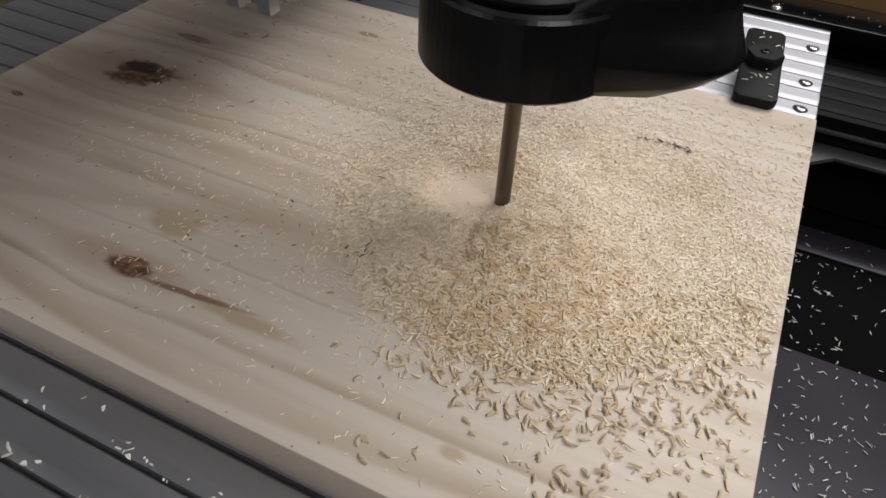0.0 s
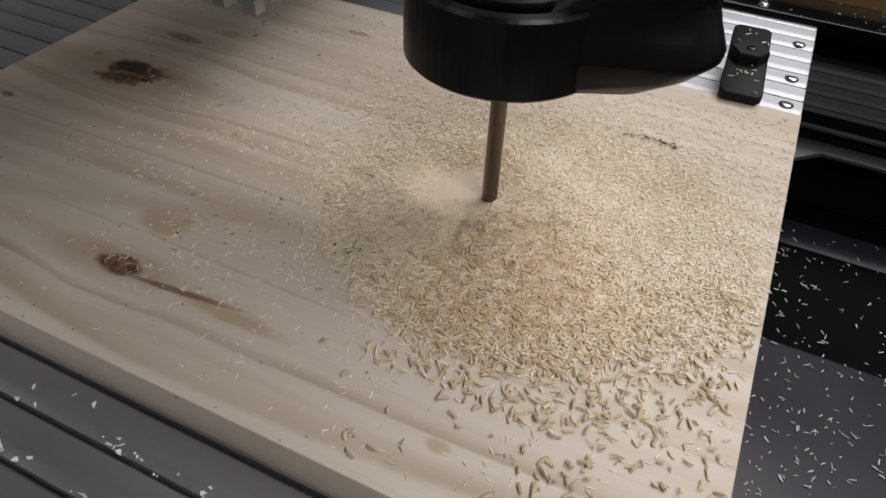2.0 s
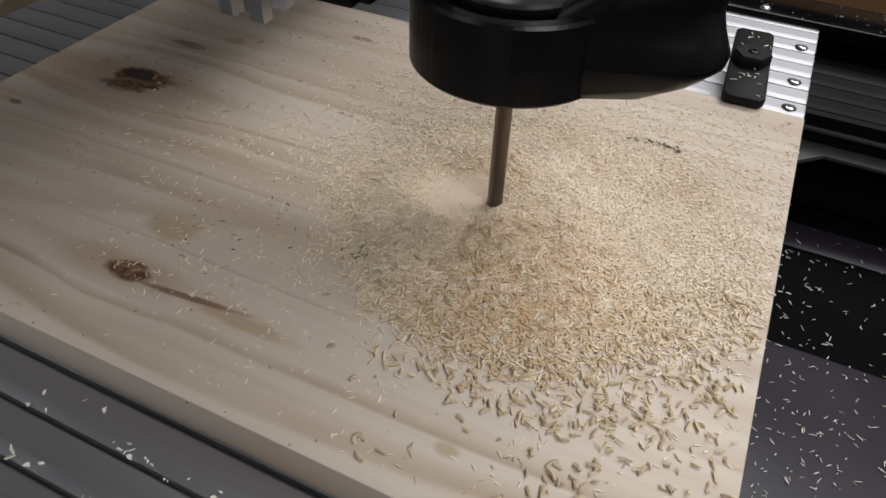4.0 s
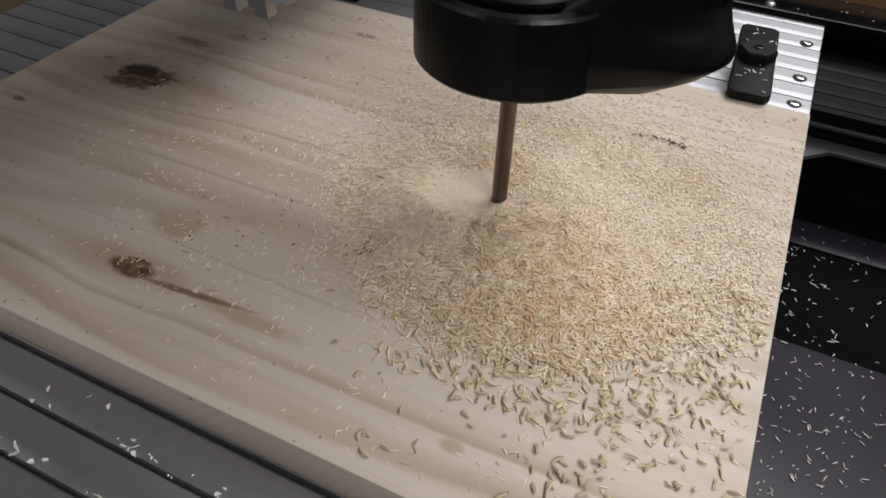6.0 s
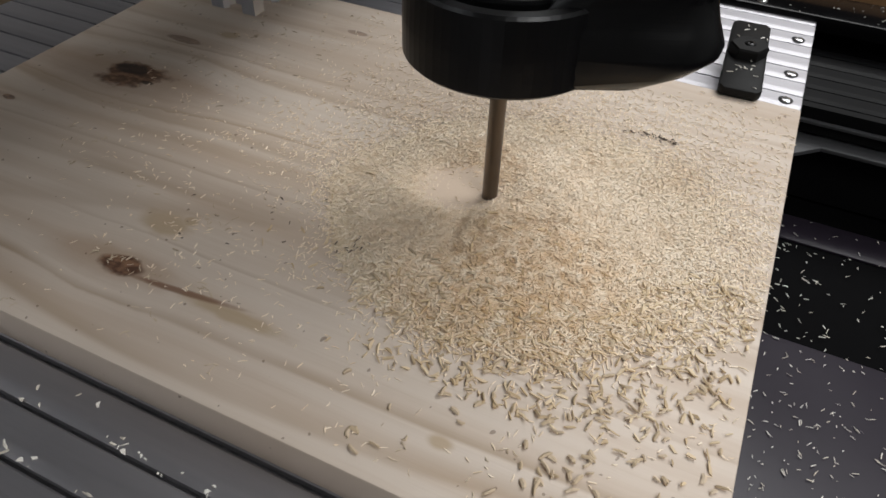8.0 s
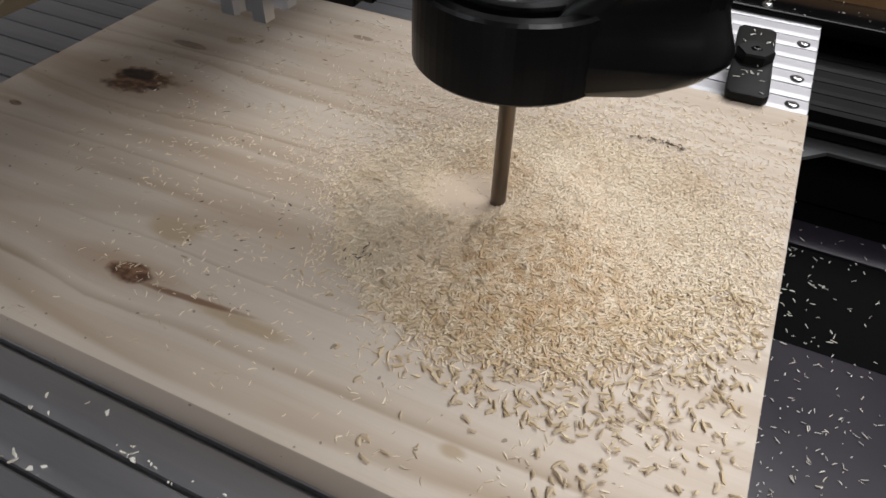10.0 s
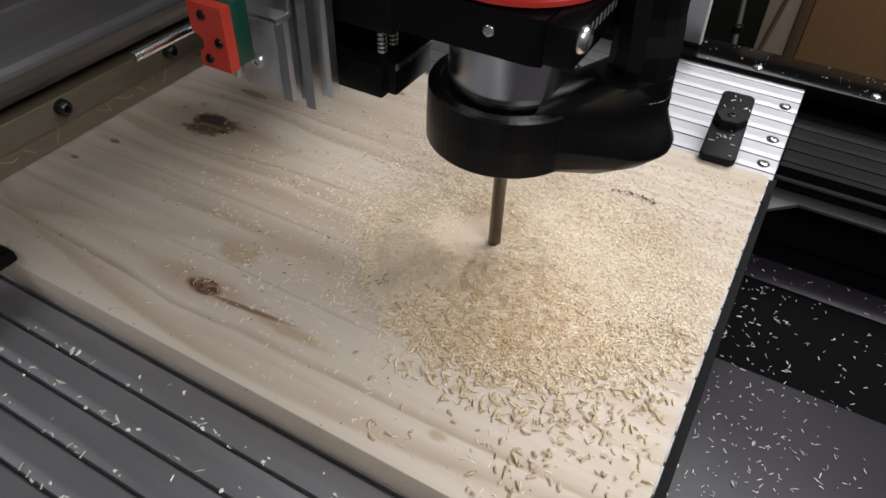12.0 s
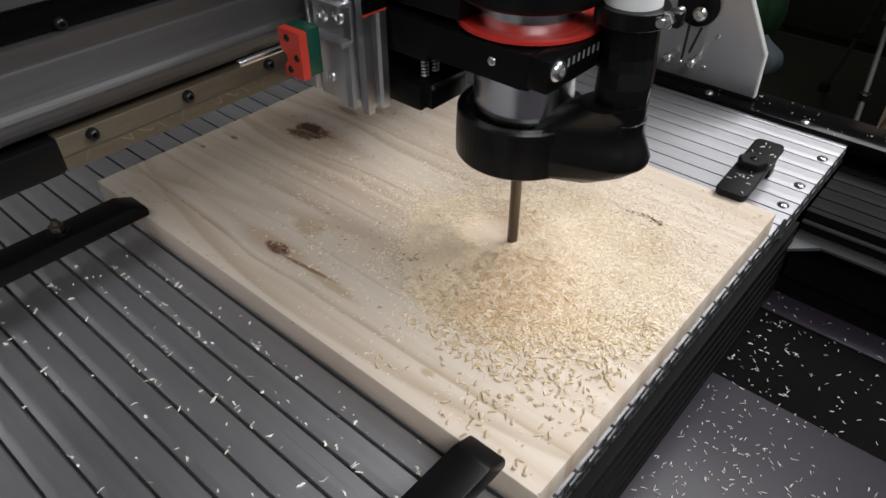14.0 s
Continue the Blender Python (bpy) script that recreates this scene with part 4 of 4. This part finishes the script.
def heap_density(x, y):
    d = np.hypot(x - PIT[0], y - PIT[1])
    far_side = 1 - 0.45 / (1 + np.exp(-(y - 0.215) / 0.012))
    power = 2.5 + 6.0 / (1 + np.exp((y - 0.120) / 0.010))
    return np.exp(-(reach(x, y) / 0.97) ** power) * (1 - 0.97 * np.exp(-(d / 0.0205) ** 4)) * far_side


def veil_density(x, y):
    ex, ey = (x - 0.310) / 0.135, (y - 0.190) / 0.120
    return np.exp(-(ex * ex + ey * ey)) * (np.hypot(x - PIT[0], y - PIT[1]) > 0.026) * np.clip(0.55 + lumps(x * 3, y * 3), 0, 1)


def coarse_density(x, y):
    """Thick at the heap's front toe, thinning towards the board's front edge."""
    edge = reach(x, y)
    return np.where(edge > 0.78, np.exp(-(np.clip(edge - 0.98, 0, 9) / 0.34) ** 1.5), 0.10) * (y < 0.15) * np.clip((x - 0.275) / 0.05, 0.02, 1)


def clumped(centres, most, spread):
    """One to several places round each centre."""
    out = [c + rng.normal(0, spread, 2) * (k > 0) for c in centres for k in range(int(rng.integers(1, most + 1)))]
    out = np.array(out)
    return out[(out[:, 0] < 0.438) & (out[:, 1] > 0.002)]


def on_heap(p, lo, hi):
    return np.column_stack([p, pile(p[:, 0], p[:, 1]) + rng.uniform(lo, hi, len(p))])


p = scatter(42000, heap_density, 0.17, 0.438, 0.05, 0.300)
front = 1 / (1 + np.exp((p[:, 1] - 0.122 - 0.25 * (p[:, 0] - 0.33)) / 0.010)) / (1 + np.exp((0.290 - p[:, 0]) / 0.010))
size = rng.uniform(0, 1, len(p)) ** 1.5 * (1 + 0.6 * front)
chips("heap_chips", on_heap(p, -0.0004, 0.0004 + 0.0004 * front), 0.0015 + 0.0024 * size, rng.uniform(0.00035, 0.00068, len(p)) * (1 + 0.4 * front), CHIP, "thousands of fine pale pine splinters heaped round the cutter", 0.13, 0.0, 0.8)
p = scatter(4600, veil_density, 0.08, 0.439, 0.005, 0.316)
chips("veil_chips", on_heap(p, 0.0001, 0.0004), rng.uniform(0.0012, 0.0034, len(p)), rng.uniform(0.00030, 0.00065, len(p)), CHIP, "thin veil of small pine chips over the board", 0.06, 0.06, 0.7)
p = scatter(850, coarse_density, 0.22, 0.436, 0.045, 0.15)
chips("toe_chips", on_heap(p, 0.0003, 0.0011), 0.0020 + 0.0030 * rng.uniform(0, 1, len(p)), 0.0005 + 0.0008 * rng.uniform(0, 1, len(p)) ** 1.5, CHIP_COARSE, "golden pine splinters at the foot of the heap", 0.18, 0.05, 1.3)


def coarse_chip_mesh():
    """One thick torn splinter: a five-sided bar with ragged tapering ends, barely bent."""
    length, width, thick = rng.uniform(0.0022, 0.0054), rng.uniform(0.0009, 0.0020), rng.uniform(0.0007, 0.0013)
    bow, kink = rng.normal(0, 0.00045), rng.normal(0, 0.0003)
    rings = []
    for s, k in ((-0.5, rng.uniform(0.2, 0.8)), (-0.38, 0.9), (0.0, 1.0), (0.36, 0.95), (0.5, rng.uniform(0.15, 0.8))):
        ring = []
        for j in range(5):
            a = 2 * math.pi * j / 5 + 0.3
            ring.append((s * length + rng.normal(0, 0.00028) * (abs(s) > 0.4) , bow * (1 - 4 * s * s) + 0.5 * k * width * math.cos(a), 0.5 * thick + abs(kink) * (1 - 4 * s * s) + 0.5 * k * thick * math.sin(a) + rng.normal(0, 0.00006)))
        rings.append(ring)
    bm = loft(rings)
    data = bpy.data.meshes.new("wood_chip")
    bmesh.ops.recalc_face_normals(bm, faces=bm.faces)
    bm.to_mesh(data)
    bm.free()
    data.materials.append(CHIP_SINGLE)
    return data


CHIP_SHAPES = [coarse_chip_mesh() for _ in range(36)]
p = clumped(scatter(86, lambda x, y: np.clip((x - 0.27) / 0.04, 0.03, 1) * (0.45 + y / 0.16), 0.26, 0.434, 0.004, 0.100), 4, 0.0062)[:270]
for k, at in enumerate(p):
    chip = tagged(new("wood_chip", CHIP_SHAPES[k % 36]), "coarse golden pine chip lying loose on the board", "wood chip", "coarse chips on the board")
    chip.matrix_basis = pose(at[0], at[1], float(pile(at[0], at[1])) + 0.0001, rng.normal(0, 9), rng.normal(0, 5), rng.uniform(0, 360))
p = clumped(scatter(85, lambda x, y: 1.0 - 0.7 * x / 0.44, 0.03, 0.40, 0.004, 0.31), 4, 0.004)
p = np.concatenate([p, rng.normal((0.1785, 0.0420), (0.006, 0.003), (9, 2)), rng.normal((0.205, 0.041), (0.010, 0.003), (12, 2)), rng.normal((0.190, 0.078), (0.004, 0.004), (6, 2))])
chips("sparse_chips", np.column_stack([p, np.full(len(p), 0.0004)]), rng.uniform(0.0015, 0.0042, len(p)), rng.uniform(0.0003, 0.0007, len(p)), CHIP_WOOD, "few small pale chips on the bare board", 0.08, 0.12)
p = scatter(1150, lambda x, y: np.exp(-((x - 0.45) / 0.10) ** 2) * np.clip(1.2 - (y - 0.1) / 0.3, 0, 1), 0.450, 0.78, -0.25, 0.385)
chips("deck_chips", np.column_stack([p, np.full(len(p), DECK + 0.0008)]), 0.0010 + 0.0036 * rng.uniform(0, 1, len(p)) ** 1.3, rng.uniform(0.00025, 0.00065, len(p)), CHIP_PALE, "pale chips scattered over the dark deck", 0.08)
slot = rng.choice(7, 190, p=[0.20, 0.25, 0.20, 0.13, 0.10, 0.07, 0.05])
p = np.column_stack([0.44 - 0.34 * rng.uniform(0, 1, 190) ** 0.8 - 0.02 * slot, -0.021 - 0.02 * slot + rng.normal(0.0022, 0.0013, 190)])
p = np.concatenate([p, scatter(55, lambda x, y: np.clip(1 + y / 0.17, 0, 1), 0.02, 0.42, -0.20, -0.002)])
chips("bed_chips", np.column_stack([p, np.full(len(p), BED + 0.0004)]), 0.0007 + 0.0042 * rng.uniform(0, 1, len(p)) ** 1.6, 0.0004 + 0.0016 * rng.uniform(0, 1, len(p)) ** 2, CHIP_PALE, "pale chips caught in the bed's slots", 0.14, 0.1)
p = scatter(26, lambda x, y: np.ones_like(x), 0.392, 0.414, 0.318, 0.41)
chips("clamp_chips", np.column_stack([p, np.full(len(p), 0.0069)]), rng.uniform(0.0015, 0.0042, len(p)), rng.uniform(0.0004, 0.0008, len(p)), CHIP_PALE, "chips lying on the short clamp", 0.05)
p = scatter(80, lambda x, y: np.clip((x - 0.2) / 0.3, 0, 1), 0.20, 0.62, 0.506, 0.55)
chips("cover_chips", np.column_stack([p, np.full(len(p), -0.0152)]), rng.uniform(0.0005, 0.002, len(p)), rng.uniform(0.0003, 0.0006, len(p)), CHIP_PALE, "specks of dust on the cover plate", 0.05)
BARK_AND_SHADOW = plain("bark_and_shadow_tone", (0.06, 0.04, 0.03), 0.8, 0, 80, 0.4)
t = rng.uniform(-1, 1, 46)
p = np.column_stack([0.367 + 0.016 * t, 0.247 + 0.003 * (1 - t * t) + rng.normal(0, 0.0012, 46)])
p2 = np.column_stack([rng.normal(0.269, 0.005, 14), rng.normal(0.095, 0.003, 14)])
# These dark specks imitate the thin shadows of loose chips
shadow_specks = np.column_stack([rng.normal(0.222, 0.022, 12), rng.normal(0.094, 0.018, 12)])
p = np.concatenate([p, p2, shadow_specks])
chips("bark_bits", on_heap(p, 0.0006, 0.0009), rng.uniform(0.0007, 0.0026, len(p)), rng.uniform(0.0003, 0.0006, len(p)), BARK_AND_SHADOW, "dark knot bark bits and specks imitating chip shadows", 0.1)
